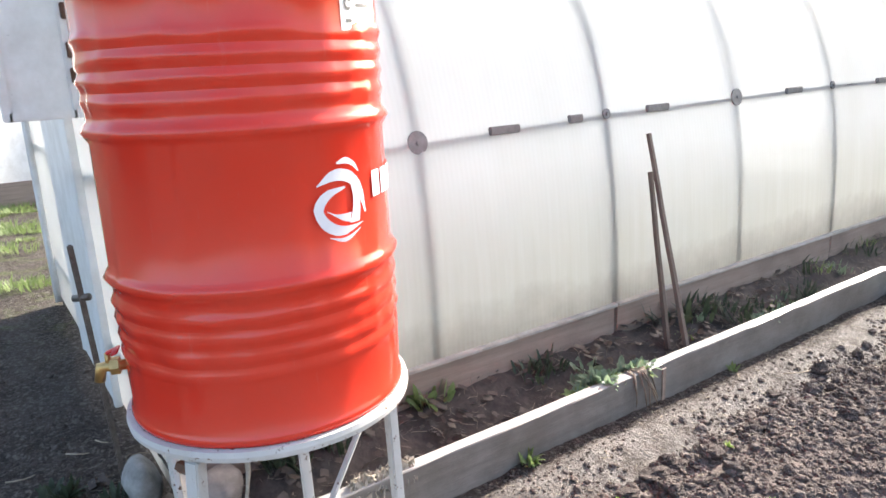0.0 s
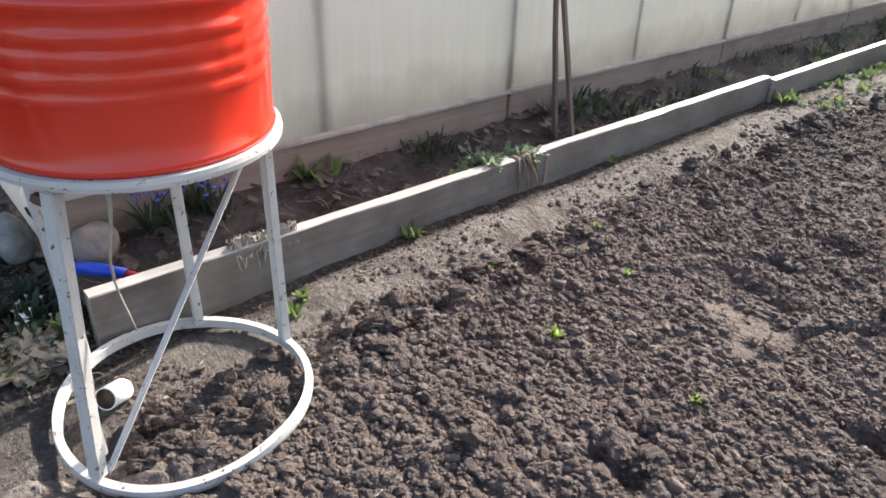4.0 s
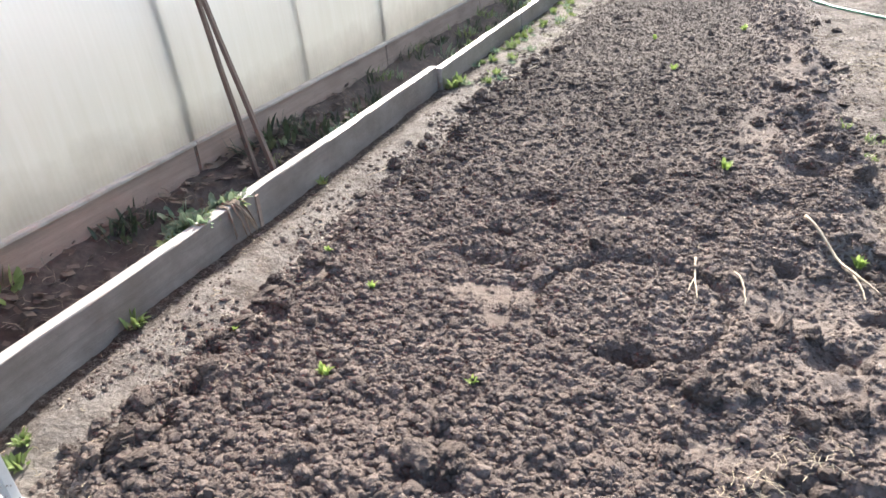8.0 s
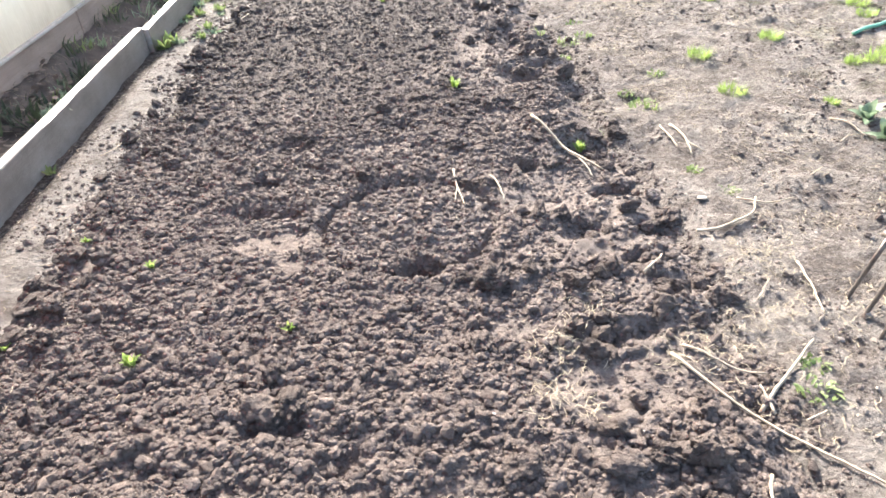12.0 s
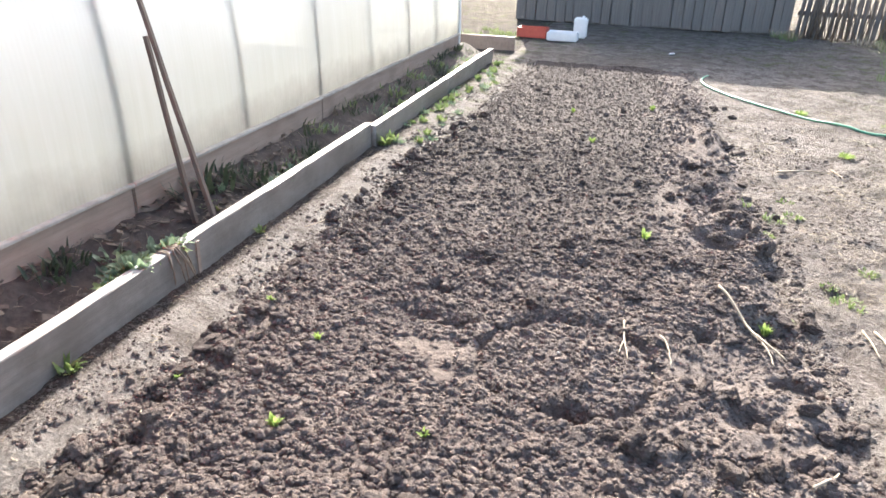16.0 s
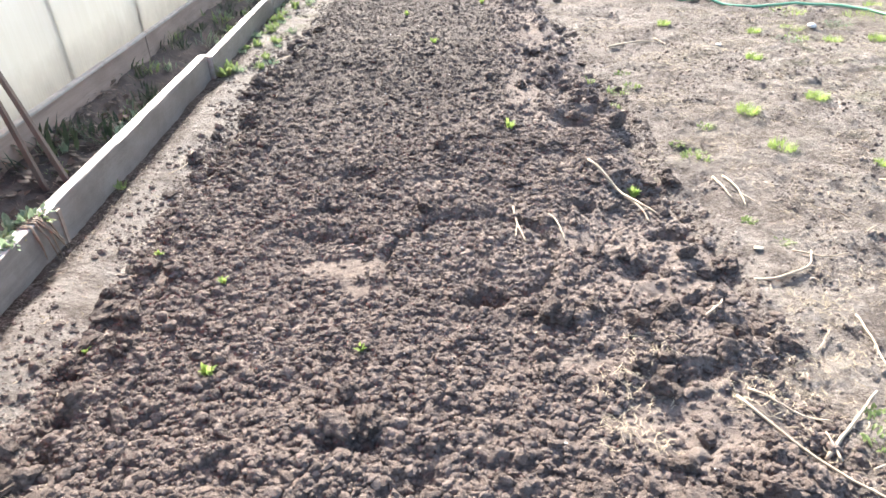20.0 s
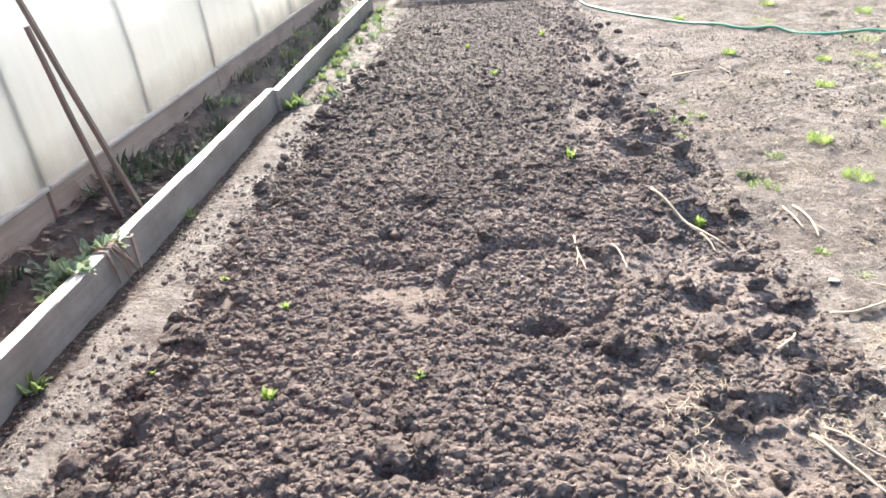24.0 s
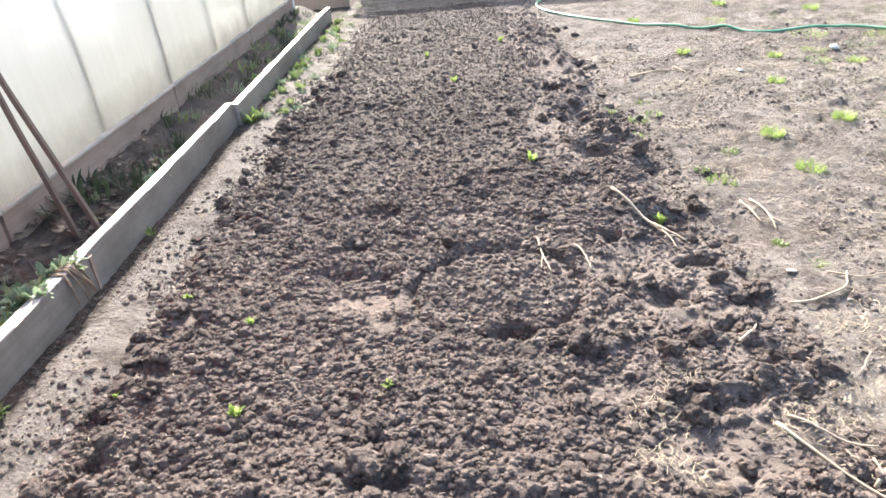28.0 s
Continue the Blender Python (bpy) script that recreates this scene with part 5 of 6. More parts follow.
stem([(1.95, 1.55), (1.78, 1.28)], 0.005, BARK, "thin dark stem lying on the path", "stem")
for _ in range(26):
    x, y, a, q = rnd.uniform(1.3, 3.2), 0.8 + 5.6 * rnd.random(), rnd.uniform(0, 3.14), rnd.uniform(0.05, 0.16)
    stem([(x, y), (x + q * 0.5 * math.cos(a) + 0.01, y + q * 0.5 * math.sin(a)), (x + q * math.cos(a), y + q * math.sin(a))],
         rnd.uniform(0.003, 0.006), TWIG if rnd.random() < 0.7 else BARK, PALE, group="dry stems on the path")


def litter(name, label, count, area, lo, hi, width, material, keep=None, tilt=0.25):
    """Fine dry blades strewn over the ground in one mesh."""
    V, F = [], []
    x0, x1, y0, y1 = area
    while len(F) < count * 2:
        x, y = rng.uniform(x0, x1), rng.uniform(y0, y1)
        if keep and not keep(x, y):
            continue
        q, a, w = rng.uniform(lo, hi), rng.uniform(0, 6.28), width * rng.uniform(0.6, 1.3)
        dx, dy = math.cos(a), math.sin(a)
        z = (bed_z(x, y) if x > -1.05 or y < 0.36 else float(strip_z(x)) + 0.01) + 0.003
        bend, b = rng.uniform(-0.3, 0.3) * q, len(V)
        rise = rng.uniform(0, tilt) * q
        for k in range(3):
            s = (k - 1) * 0.5 * q
            ox, oy = x + dx * s - dy * bend * (k == 1), y + dy * s + dx * bend * (k == 1)
            zz = z + rise * (k / 2) + 0.002
            V += [(ox - dy * w / 2, oy + dx * w / 2, zz), (ox + dy * w / 2, oy - dx * w / 2, zz + w * 0.4)]
        F += [(b, b + 1, b + 3, b + 2), (b + 2, b + 3, b + 5, b + 4)]
    ob = bulk_ob(name, V, F, material)
    return tagged(ob, label, "litter", kind="stuff")


litter("straw_litter", "pale bits of straw strewn over the trodden ground", 12500, (1.15, 4.2, 0.3, 8.0), 0.008, 0.042, 0.0016, STRAW,
       lambda x, y: x > bed_right(y) - 0.15 and math.hypot(x - 1.72, (y - 1.63) * 1.2) > 0.13 and vnoise(x, y, 0.25, 4) > 0.5)
litter("straw_litter", "pale bits of straw strewn along the boards", 900, (-0.98, -0.5, 0.4, 7.8), 0.008, 0.03, 0.002, STRAW)
litter("straw_litter", "few pale bits of straw on the dug bed", 260, (-0.6, 1.4, 0.4, 8.0), 0.008, 0.03, 0.0018, STRAW)
for x, y, s, c in ((0.893, 1.311, 0.11, 80), (0.866, 1.135, 0.10, 75), (1.194, 1.27, 0.09, 70), (1.30, 1.30, 0.08, 50), (0.80, 0.80, 0.07, 40), (1.55, 1.62, 0.10, 60), (1.0, 1.45, 0.09, 40), (1.45, 1.35, 0.1, 60)):
    litter("straw_tuft", "tangled tuft of dry pale straw on the soil", c, (x - s, x + s, y - s * 0.8, y + s * 0.8), 0.015, 0.05, 0.0014, STRAW,
           lambda px, py, x=x, y=y, s=s: (px - x) ** 2 + (py - y) ** 2 < s * s * rng.random() * 1.6, 0.25)


for x, y, s, c in ((1.75, 4.3, 0.3, 600), (2.15, 4.5, 0.28, 520), (1.7, 3.0, 0.22, 150), (1.62, 1.75, 0.2, 110), (2.3, 3.0, 0.24, 150), (1.55, 5.3, 0.35, 560), (2.7, 5.2, 0.35, 420), (1.85, 2.2, 0.24, 130), (2.3, 3.8, 0.3, 380), (1.6, 3.6, 0.2, 240), (3.0, 4.3, 0.4, 420)):
    litter("dry_grass_patch", "flattened patch of dry yellow grass on the path", c // 2, (x - s, x + s, y - s * 0.7, y + s * 0.7), 0.02, 0.06, 0.0013, STRAW,
           lambda px, py, x=x, y=y, s=s: (px - x) ** 2 + (py - y) ** 2 < s * s * rng.random(), 0.15)


# ---- plants ----
def blades(count, lo, hi, width, lean, spread_r, droop=0.4):
    """Leaf blades rising from one root, each of four lengths."""
    V, F = [(0.0, 0.0, -0.03)], []
    for _ in range(count):
        a, q = rng.uniform(0, 6.28), rng.uniform(lo, hi)
        ln = rng.uniform(0.15, lean)
        r0 = spread_r * math.sqrt(rng.random())
        bx0, by0 = r0 * math.cos(a + 1), r0 * math.sin(a + 1)
        dx, dy = math.cos(a), math.sin(a)
        b = len(V)
        for k, wf in enumerate((0.35, 0.9, 1.0, 0.7, 0.06)):
            t = k / 4
            out = q * ln * t * (0.6 + 0.4 * t)
            up = q * math.sqrt(max(0.05, 1 - ln * ln)) * t * (1 - droop * t * t * ln)
            w = width * wf / 2
            c = (bx0 + dx * out, by0 + dy * out)
            V += [(c[0] - dy * w, c[1] + dx * w, up + 0.15 * w), (c[0], c[1], up - 0.25 * w), (c[0] + dy * w, c[1] - dx * w, up + 0.15 * w)]
        F.append((0, b, b + 1, b + 2))
        for k in range(4):
            p = b + 3 * k
            F += [(p, p + 1, p + 4, p + 3), (p + 1, p + 2, p + 5, p + 4)]
    return V, F


def plant(name, x, y, z, count, lo, hi, width, lean, r, material, label, category, group="", droop=0.4):
    v, f = blades(count, lo, hi, width, lean, r, droop)
    ob = bulk_ob(name, v, f, material)
    ob.location = (x, y, z - 0.004)
    return tagged(ob, label, category, group)


def on(x, y):
    return bed_z(x, y)


# seedlings on the bed
for x, y, s in ((-0.262, 1.40, 0.045), (0.164, 1.47, 0.028), (0.737, 3.17, 0.06), (-0.334, 1.85, 0.03), (1.20, 2.52, 0.05), (0.35, 4.9, 0.05), (0.75, 6.1, 0.05),
                (-0.62, 2.05, 0.03), (-0.66, 1.52, 0.025), (0.12, 5.8, 0.04)):
    s *= 1.1
    plant("seedling", x, y, on(x, y) + 0.008, 16, s * 0.5, s, s * 0.26, 0.85, s * 0.2, TUFT, "small bright green seedling in dug soil", "seedling", "seedlings on the bed")
# grass tufts on the path
for x, y, s in ((1.949, 2.857, 0.075), (1.967, 3.325, 0.075), (2.4, 3.5, 0.07), (2.62, 3.08, 0.06), (2.35, 4.25, 0.06), (2.6, 4.9, 0.06), (2.05, 5.2, 0.06),
                (2.55, 2.45, 0.05), (3.1, 3.95, 0.08), (3.3, 4.6, 0.07), (2.74, 3.07, 0.09), (2.84, 3.12, 0.09), (2.95, 3.05, 0.09), (3.05, 2.9, 0.07), (2.0, 6.6, 0.06),
                (2.29, 2.66, 0.04), (3.0, 4.59, 0.07), (3.05, 3.76, 0.07), (3.5, 6.4, 0.08), (2.9, 7.0, 0.07), (3.8, 5.6, 0.08)):
    plant("grass_tuft", x, y, on(x, y), 230, s * 0.35, s * 0.9, 0.0026, 0.95, s * 0.75, TUFT, "small tuft of fresh green grass on dry ground", "grass tuft", "grass tufts on the path")
# weeds at the foot of the boards
for x, y, s in ((-0.98, 1.42, 0.07), (-0.975, 2.62, 0.05), (-0.965, 4.22, 0.12), (-0.93, 4.32, 0.09), (-0.90, 4.9, 0.07), (-0.88, 5.3, 0.08), (-0.9, 5.7, 0.08), (-0.86, 6.2, 0.08),
                (-0.9, 6.7, 0.08), (-0.85, 7.2, 0.08), (-0.9, 7.6, 0.08), (-0.85, 0.86, 0.06), (-0.9, 0.92, 0.05)):
    plant("weed", x, y, on(x, y), 26, s * 0.5, s, s * 0.22, 0.85, s * 0.35, LEAF, "low green weed at the foot of the boards", "weed", "weeds along the boards")
# plants on the strip
for x, y, s, m, nm, lb in ((-1.34, 1.26, 0.13, LEAF, "leafy_plant", "bright green leafy perennial in the flower strip"),
                           (-1.29, 1.70, 0.13, DARK_LEAF, "bulb_leaves", "upright green bulb leaves in the flower strip"),
                           (-1.30, 1.82, 0.12, DARK_LEAF, "bulb_leaves", "upright green bulb leaves in the flower strip"),
                           (-1.23, 1.97, 0.10, PALE_LEAF, "grey_leaf_plant", "low grey-green leaf clump in the flower strip"),
                           (-1.17, 1.90, 0.09, PALE_LEAF, "grey_leaf_plant", "low grey-green leaf clump in the flower strip"),
                           (-1.34, 2.58, 0.22, DARK_LEAF, "bulb_leaves", "tall dark bulb leaves behind the poles"),
                           (-1.30, 2.72, 0.20, DARK_LEAF, "bulb_leaves", "tall dark bulb leaves behind the poles"),
                           (-1.22, 2.98, 0.15, DARK_LEAF, "bulb_leaves", "dark green bulb leaves in the flower strip"),
                           (-1.15, 3.2, 0.13, DARK_LEAF, "bulb_leaves", "dark green bulb leaves in the flower strip"),
                           (-1.13, 3.5, 0.13, DARK_LEAF, "bulb_leaves", "dark green bulb leaves in the flower strip")):
    plant(nm, x, y, float(strip_z(x)) if x < -1.08 else BOARD_TOP - 0.03, 26, s * 0.4, s * 0.85, s * (0.30 if m in (LEAF, PALE_LEAF) else 0.11), 0.9 if m is not DARK_LEAF else 0.75, s * 0.6, m, lb, "plant", "plants in the strip")
for k in range(40):
    y = 2.6 + 5.1 * k / 39
    x, s = -1.24 + 0.13 * rnd.uniform(-1, 1), rnd.uniform(0.06, 0.13)
    plant("strip_weed", x, y, float(strip_z(x)), 30, s * 0.3, s, s * 0.09, 0.85, s * 0.8, (LEAF, PALE_LEAF, DARK_LEAF, DARK_LEAF, DARK_LEAF)[k % 5], "green weeds and grass between board and greenhouse", "plant", "plants in the strip")
# small pale leaves spilling over the board
for k in range(12):
    y = 1.74 + 0.035 * k + rnd.uniform(-0.01, 0.01)
    x = BOARD_X - 0.03 + rnd.uniform(-0.02, 0.035)
    plant("grey_leaf_plant", x, y, BOARD_TOP - 0.025, 24, 0.03, 0.055 + 0.02 * (k > 7), 0.016, 0.95, 0.03, PALE_LEAF if k % 3 else LEAF, "pale small-leaved plant spilling over the edging board", "plant", "plants over the board", 0.8)
for y in (2.95, 3.02, 3.1, 3.16, 4.9, 5.4, 6.3, 6.6):
    plant("grey_leaf_plant", BOARD_X - 0.04, y, BOARD_TOP - 0.04, 18, 0.04, 0.07, 0.010, 0.9, 0.03, PALE_LEAF if y < 4 else LEAF, "pale weed rising above the edging board", "plant", "plants over the board", 0.8)
for k in range(34):
    y = 4.3 + 3.5 * k / 33
    x, s = rnd.uniform(-0.98, -0.72), rnd.uniform(0.03, 0.07)
    plant("weed", x, y, on(x, y), 24, s * 0.5, s, s * 0.2, 0.92, s * 0.6, LEAF if k % 2 else PALE_LEAF, "low green and yellowish weed along the boards", "weed", "weeds along the boards")
# blue scilla
for x, y in ((-1.32, 0.79), (-1.28, 0.84), (-1.30, 0.63), (-1.27, 0.70)):
    s = empty("squill", (x, y, float(strip_z(x))), "small blue spring flowers with narrow green leaves", "flower", "blue flowers in the strip")
    v, f = blades(22, 0.09, 0.17, 0.012, 0.6, 0.03)
    ob = bulk_ob("leaves", v, f, DARK_LEAF)
    ob.parent = s
    for _ in range(9):
        px, py, pz = rnd.uniform(-0.06, 0.06), rnd.uniform(-0.06, 0.06), rnd.uniform(0.10, 0.17)
        v, f = blades(6, 0.012, 0.018, 0.007, 0.95, 0.001)
        ob = bulk_ob("flower", [(a + px, b + py, c + pz) for a, b, c in v], f, PETAL)
        ob.parent = s
# leaf litter on the strip
litter("dead_leaves", "brown dead leaves strewn over the flower strip", 380, (-1.38, -1.08, 0.45, 3.6), 0.02, 0.045, 0.02, DEAD_LEAF, None, 0.5)
for o in [ob for ob in scene.collection.objects if ob.name.startswith("dead_leaves")]:
    o.location.z = 0.0
for k in range(60):
    x, y = rnd.uniform(2.6, 8.0), rnd.uniform(8.3, 12.4)
    if x < 3.2 and y < 12:
        x += 1.0
    s = rnd.uniform(0.08, 0.22)
    plant("grass_clump", x, y, float(ground_z(x, y)), 60, s * 0.5, s, 0.008, 0.85, s * 1.2, LEAF if k % 3 else STRAW, "clump of green and dry grass near the far fence", "grass tuft", "grass by the far fence")
for k in range(16):
    x, y, s = rnd.uniform(-2.0, -1.1), rnd.uniform(9.2, 11.2), rnd.uniform(0.08, 0.16)
    plant("grass_clump", x, y, float(ground_z(x, y)), 60, s * 0.5, s, 0.008, 0.85, s * 1.2, LEAF, "clump of bright green grass behind the greenhouse", "grass tuft", "grass behind the greenhouse")
litter("strip_litter", "dry grey stalk bits between board and greenhouse", 1100, (-1.38, -1.06, 0.45, 7.6), 0.02, 0.07, 0.0022, STRIP_STRAW, None, 0.6)
# rough herbs in front of the greenhouse
for k in range(40):
    x, y, s = rnd.uniform(-1.9, -1.05), rnd.uniform(-0.55, 0.30), rnd.uniform(0.05, 0.11)
    plant("herb", x, y, on(x, y), 34, s * 0.5, s, s * 0.2, 0.9, s * 0.5, LEAF if k % 5 == 0 else DARK_LEAF, "low green herbs on damp ground by the greenhouse end", "plant", "herbs by the greenhouse end")
for k in range(70):
    x, y, s = rnd.uniform(-9.0, -4.7), rnd.uniform(-1.0, 1.6), rnd.uniform(0.06, 0.15)
    plant("grass_clump", x, y, float(ground_z(x, y)), 70, s * 0.5, s, 0.008, 0.8, s * 1.3, LEAF, "clump of fresh green grass on the next plot", "grass tuft", "grass on the next plot")
litter("straw_litter", "dry stalk bits on the damp ground by the greenhouse", 420, (-2.0, -0.9, -0.6, 0.4), 0.02, 0.08, 0.003, STRIP_STRAW)
litter("dead_leaves", "brown dead leaves on the damp ground by the greenhouse", 130, (-1.9, -0.95, -0.6, 0.4), 0.025, 0.055, 0.025, DEAD_LEAF, None, 0.5)


# ---- stones and odd things by the stand ----
def stone(x, y, z, sx, sy, sz, material, label):
    bm = bmesh.new()
    bmesh.ops.create_icosphere(bm, subdivisions=4, radius=1.0)
    off = Vector((x * 7, y * 5, 3))
    for q in bm.verts:
        q.co *= 1 + 0.22 * noise.noise(q.co * 0.9 + off) + 0.05 * noise.noise(q.co * 3.5 + off)
    bm.verts.index_update()
    v, f = [q.co[:] for q in bm.verts], [[q.index for q in c.verts] for c in bm.faces]
    bm.free()
    ob = mesh_ob("stone", [(p[0] * sx, p[1] * sy, p[2] * sz) for p in v], f, material)
    ob.location = (x, y, z)
    tagged(ob, label, "stone", "stones by the greenhouse end")


stone(-1.67, 0.29, 0.075, 0.085, 0.06, 0.085, PALE_STONE, "pale whitish rough stone on the damp ground")
stone(-1.31, 0.455, 0.165, 0.076, 0.07, 0.078, STONE, "pinkish rounded field stone beside the board end")
h = empty("tool_handle", (-1.15, 0.42, 0.165), "bright blue plastic tool handle lying behind the board", "tool")
tube("grip", [(-0.07, -0.05, 0), (-0.02, -0.01, 0.004), (0.05, 0.05, 0.004)], [0.018, 0.02, 0.015], BLUE, h, "", 12)
tube("tip", [(0.05, 0.05, 0.004), (0.075, 0.07, 0.004)], [0.010, 0.008], TAP_RED, h, "red end", 10)
litter("root_mat", "dry pale roots hanging over the edging board", 130, (BOARD_X - 0.01, BOARD_X + 0.028, 0.76, 0.98), 0.015, 0.045, 0.002, CORD, None, 0.0)
for o in [ob for ob in scene.collection.objects if ob.name.startswith("root_mat")]:
    me = o.data
    for v in me.vertices:
        v.co.z = BOARD_TOP + 0.012 + rnd.uniform(-0.01, 0.02) if v.co.x < BOARD_X + 0.022 else BOARD_TOP - (v.co.x - BOARD_X - 0.02) * 2.2 + rnd.uniform(-0.02, 0.01)
root = empty("hanging_root", (BOARD_X, 2.03, BOARD_TOP), "brown fibrous dead root hanging over the edging board", "root")
for k in range(8):
    y, w = rnd.uniform(-0.06, 0.04), rnd.uniform(-0.07, 0.08)
    tube("root_strand", [(-0.02, y, 0.008), (0.024, y + 0.2 * w, 0.006), (0.035 + 0.012 * (k % 3), y + 0.6 * w, -0.06), (0.04 + 0.016 * (k % 3), y + w, rnd.uniform(-0.16, -0.1))],
         [0.003, 0.0045, 0.0035, 0.0015], BARK, root, "", 5)
for k in range(9):
    plant("grey_leaf_plant", BOARD_X - 0.05 + rnd.uniform(-0.03, 0.04), 1.98 + rnd.uniform(-0.16, 0.12), BOARD_TOP - 0.02, 12, 0.045, 0.085, 0.026, 0.95, 0.03, PALE_LEAF, "pale broad-leaved plant leaning over the edging board", "plant", "plants over the board", 0.7)



# ---- garden fork stuck in the path ----
def build_fork():
    k = empty("garden_fork", (1.715, 1.31, 0.0), "four-tined garden fork stuck into the trodden earth", "fork")
    for i in range(4):
        y = 1.425 - 0.082 * i - 1.31
        tube("tine", [(-0.035, y, -0.10), (-0.002, y, 0.02), (0.028, y * 0.98, 0.12), (0.045, y * 0.9, 0.20)], [0.003, 0.006, 0.0065, 0.007], IRON, k, "", 6)
    tube("shoulder", [(0.045, 0.125, 0.198), (0.05, 0.06, 0.215), (0.052, 0.0, 0.222), (0.05, -0.06, 0.215), (0.045, -0.14, 0.198)], [0.009, 0.010, 0.013, 0.010, 0.009], IRON, k, "curved iron shoulder", 8)
    tube("socket", [(0.052, 0, 0.22), (0.085, 0, 0.32), (0.115, 0, 0.40)], [0.013, 0.018, 0.021], IRON, k, "", 12)
    tube("handle", [(0.112, 0, 0.39), (0.25, 0, 0.78), (0.39, 0, 1.20)], [0.0175, 0.018, 0.0175], ASH_WOOD, k, "pale worn wooden handle", 12)


build_fork()


# ---- more finds on the path ----
for line, r in ((((1.643, 1.595), (1.63, 1.47), (1.604, 1.354)), 0.006), (((2.208, 2.516), (2.25, 2.44), (2.27, 2.35)), 0.006), (((2.149, 2.314), (2.2, 2.36), (2.26, 2.37)), 0.005),
                (((1.62, 1.98), (1.70, 1.93), (1.80, 1.95)), 0.005), (((1.9, 2.05), (1.98, 2.12)), 0.004), (((1.47, 1.45), (1.53, 1.52)), 0.004)):
    stem(line, r, TWIG, PALE)
for x, y in ((2.35, 2.49), (2.35, 2.33), (2.62, 2.72)):
    plant("broad_leaf_weed", x, y, on(x, y), 13, 0.06, 0.11, 0.042, 0.97, 0.015, PALE_LEAF, "low weed with broad pale green leaves on the path", "weed", "weeds on the path", 0.6)
v_, f_ = rock_forms(1, 2)[0]
ob = mesh_ob("shell_scrap", [(p[0] * 0.022, p[1] * 0.015, p[2] * 0.007) for p in v_], f_, ASH_WOOD)
ob.location = (1.503, 1.986, bed_z(1.503, 1.986) + 0.004)
tagged(ob, "small pale shell-like scrap on the path", "scrap")
tagged(scatter("plastic_heap", rock_forms(4, 2), 5.5 + rng.uniform(-0.3, 0.3, 9), 8.0 + rng.uniform(-0.15, 0.15, 9), rng.uniform(0.06, 0.13, 9), WHITE_PLASTIC, 0.4),
       "crumpled heap of white plastic sheeting on the grass", "plastic sheet", kind="stuff")
pole = tube("pale_pole", [(4.75, 7.47, 0.03), (4.97, 7.53, 0.035), (5.2, 7.6, 0.03)], 0.014, ASH_WOOD, None, "", 8)
tagged(pole, "thin pale wooden pole lying on the ground", "pole")
# a herb with small white flowers near the board end
w_ = empty("white_flower_herb", (-1.23, 0.22, bed_z(-1.23, 0.22)), "low dark herb with small white flowers", "flower")
v_, f_ = blades(40, 0.04, 0.09, 0.014, 0.85, 0.04)
ob = bulk_ob("leaves", v_, f_, DARK_LEAF)
ob.parent = w_
for _ in range(14):
    px, py, pz = rnd.uniform(-0.07, 0.07), rnd.uniform(-0.07, 0.07), rnd.uniform(0.07, 0.10)
    v_, f_ = blades(5, 0.007, 0.011, 0.006, 0.97, 0.001)
    ob = bulk_ob("flower", [(a + px, b + py, c + pz) for a, b, c in v_], f_, PETAL_WHITE)
    ob.parent = w_

for x, y, s in ((1.56, 2.88, 0.06), (1.54, 2.80, 0.07), (1.50, 2.95, 0.04), (1.46, 1.10, 0.05), (1.50, 1.18, 0.04), (1.39, 3.75, 0.06), (1.50, 3.85, 0.06), (1.70, 3.17, 0.05), (1.28, 2.62, 0.045), (1.33, 3.55, 0.05), (1.25, 3.9, 0.05), (1.5, 4.1, 0.05), (1.62, 2.05, 0.04), (1.55, 2.2, 0.035)):
    plant("low_weed", x, y, on(x, y), 40, s * 0.3, s * 0.7, 0.008, 0.97, s * 0.9, LEAF, "low pale small-leaved weed creeping on dry ground", "weed", "weeds on the path", 0.8)
for k in range(46):
    x, y, s = rnd.uniform(2.6, 5.6), rnd.uniform(3.0, 8.0), rnd.uniform(0.05, 0.12)
    if y > 1.2 * x:
        plant("grass_tuft", x, y, on(x, y), 80, s * 0.3, s * 0.6, 0.004, 0.95, s * 1.6, TUFT if k % 3 else PALE_LEAF, "thin low patch of yellowish young grass", "grass tuft", "grass tufts on the path")

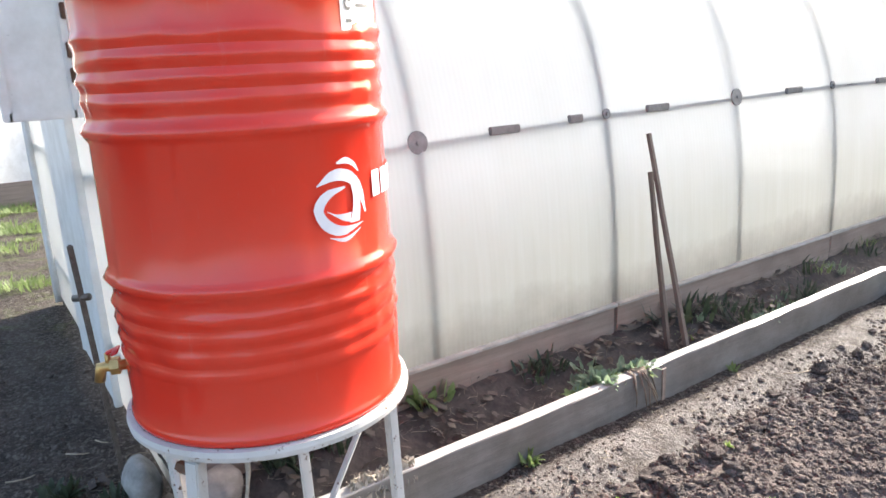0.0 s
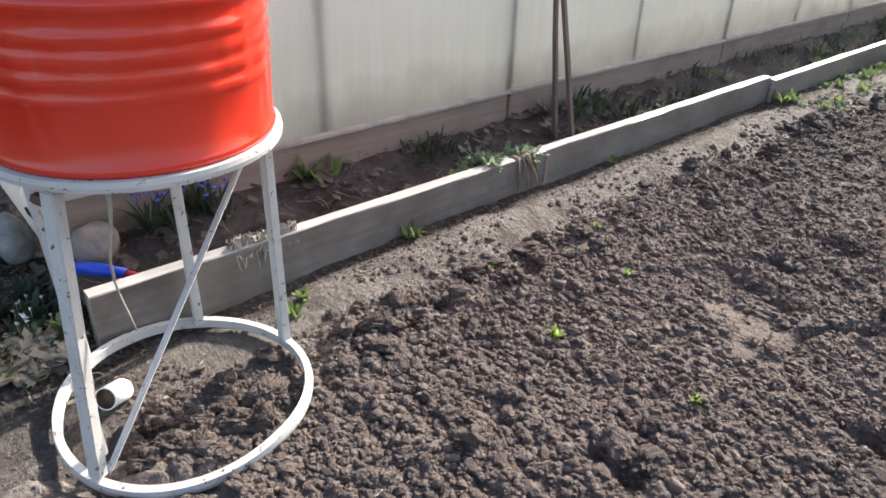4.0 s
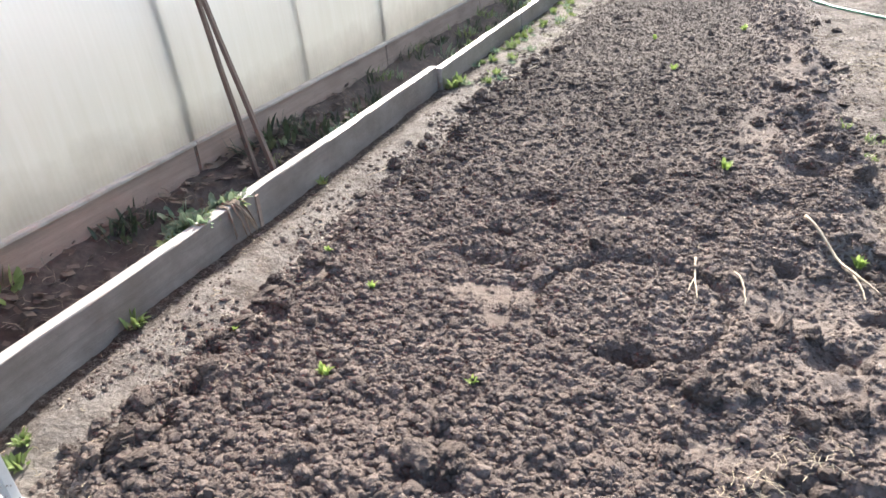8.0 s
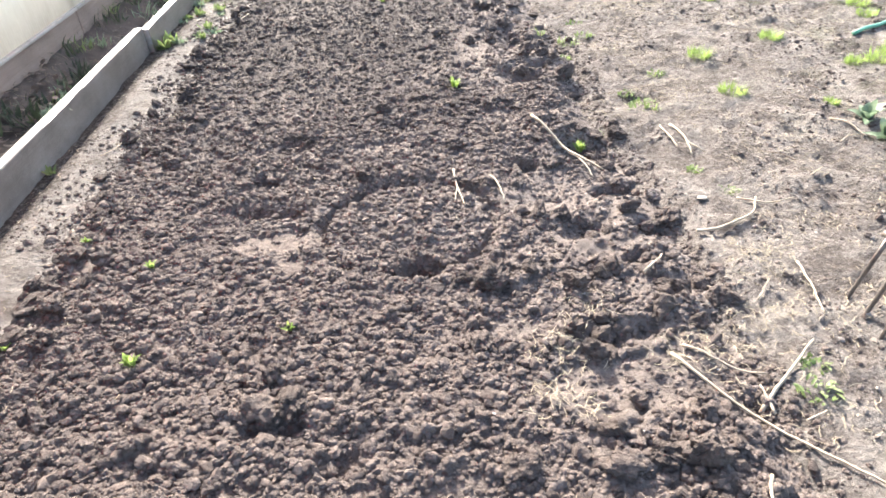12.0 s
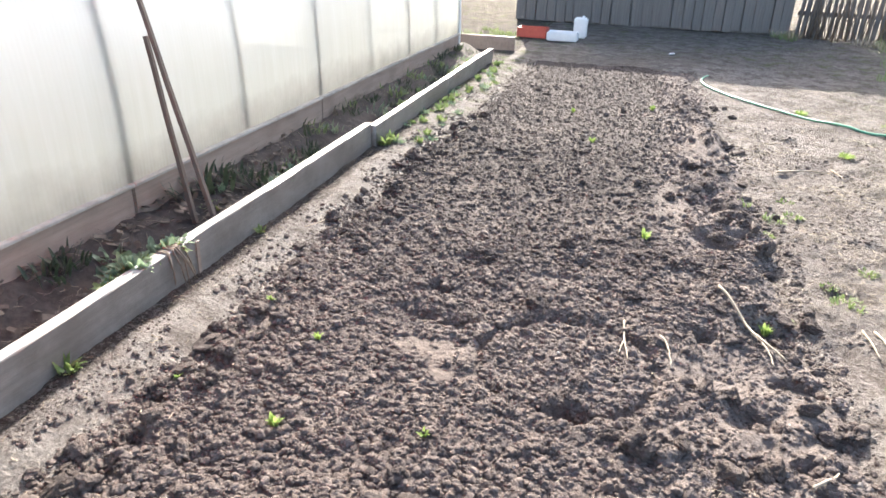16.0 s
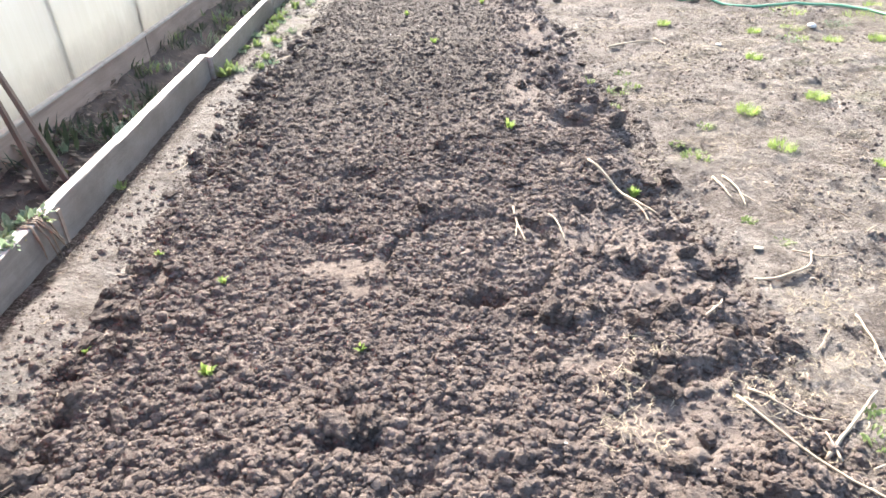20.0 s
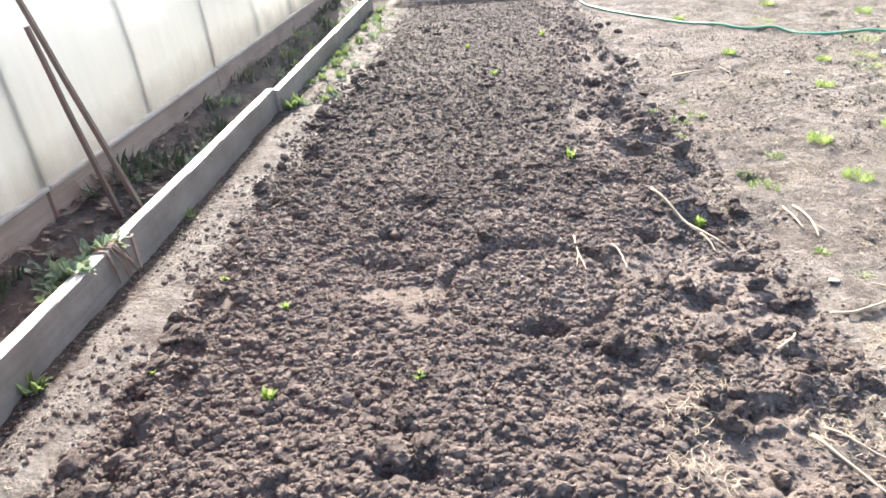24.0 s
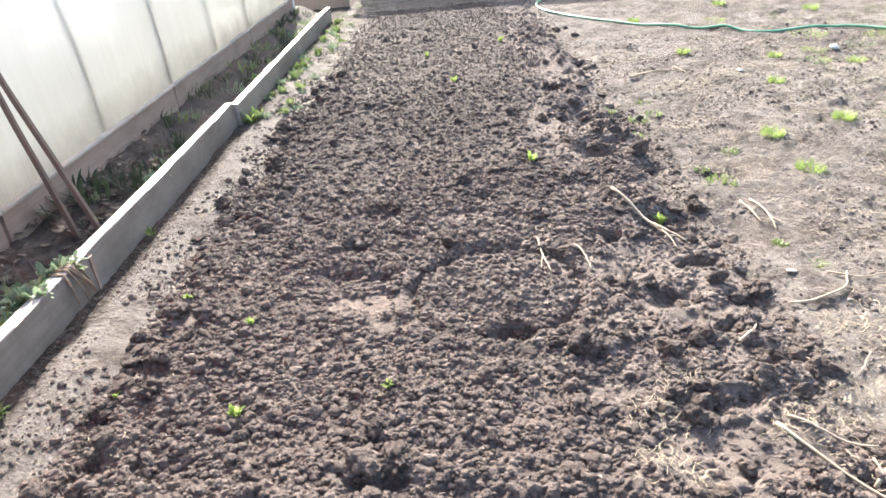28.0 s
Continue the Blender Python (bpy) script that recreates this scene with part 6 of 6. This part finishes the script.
# damp, littered soil in front of the greenhouse end
def damp_crumbs():
    x, y = rng.uniform(-3.2, -0.95, 5200), rng.uniform(-1.6, 0.36, 5200)
    keep = vnoise(x, y, 0.3, 2) > 0.3
    x, y = x[keep], y[keep]
    ob = scatter("damp_crumbs", rock_forms(8, 1), x, y, 0.004 + 0.012 * rng.random(len(x)) ** 3, MOIST_CLOD, 0.5)
    tagged(ob, "dark damp soil crumbs in front of the greenhouse end", "soil", kind="stuff")


damp_crumbs()
for k in range(34):
    x, y, a, q = rnd.uniform(-2.4, -1.05), rnd.uniform(-1.2, 0.3), rnd.uniform(0, 3.14), rnd.uniform(0.04, 0.13)
    stem([(x, y), (x + q * 0.5 * math.cos(a) + 0.008, y + q * 0.5 * math.sin(a)), (x + q * math.cos(a), y + q * math.sin(a))],
         rnd.uniform(0.003, 0.005), TWIG if k % 2 else BARK, "short dry twig on damp dark soil", "twig", "dry_twig", "twigs by the greenhouse end")
# withered leaves and green rosettes beside the stand
litter("withered_leaves", "pale withered leaves heaped beside the drum stand", 260, (-1.22, -0.98, 0.06, 0.30), 0.03, 0.07, 0.016, STRAW,
       lambda px, py: ((px + 1.10) / 0.12) ** 2 + ((py - 0.18) / 0.11) ** 2 < 1.0, 0.5)
for x, y, s in ((-1.14, 0.30, 0.10), (-1.20, 0.20, 0.07), (-1.02, 0.10, 0.06), (-1.28, 0.34, 0.08)):
    plant("leaf_rosette", x, y, on(x, y), 30, s * 0.6, s, s * 0.24, 0.92, s * 0.15, LEAF, "green leaf rosette on damp ground beside the stand", "plant", "rosettes by the stand", 0.5)
# clods turned up inside the hoop of the stand
for x, y, s in ((-0.58, 0.62, 0.05), (-0.52, 0.50, 0.045), (-0.60, 0.45, 0.04), (-0.56, 0.36, 0.05), (-0.63, 0.28, 0.045), (-0.50, 0.40, 0.035), (-0.66, 0.34, 0.03), (-0.55, 0.28, 0.04), (-0.62, 0.55, 0.03), (-0.46, 0.55, 0.04)):
    clod(x, y, s, rnd.choice(big_forms))
for x, y in ((-0.72, 0.42), (-0.70, 0.36), (-0.78, 0.52)):
    plant("dead_leaf", x, y, on(x, y), 5, 0.02, 0.035, 0.018, 0.97, 0.01, DEAD_LEAF, "crumpled brown leaf on the trodden earth", "leaf", "leaves under the stand")
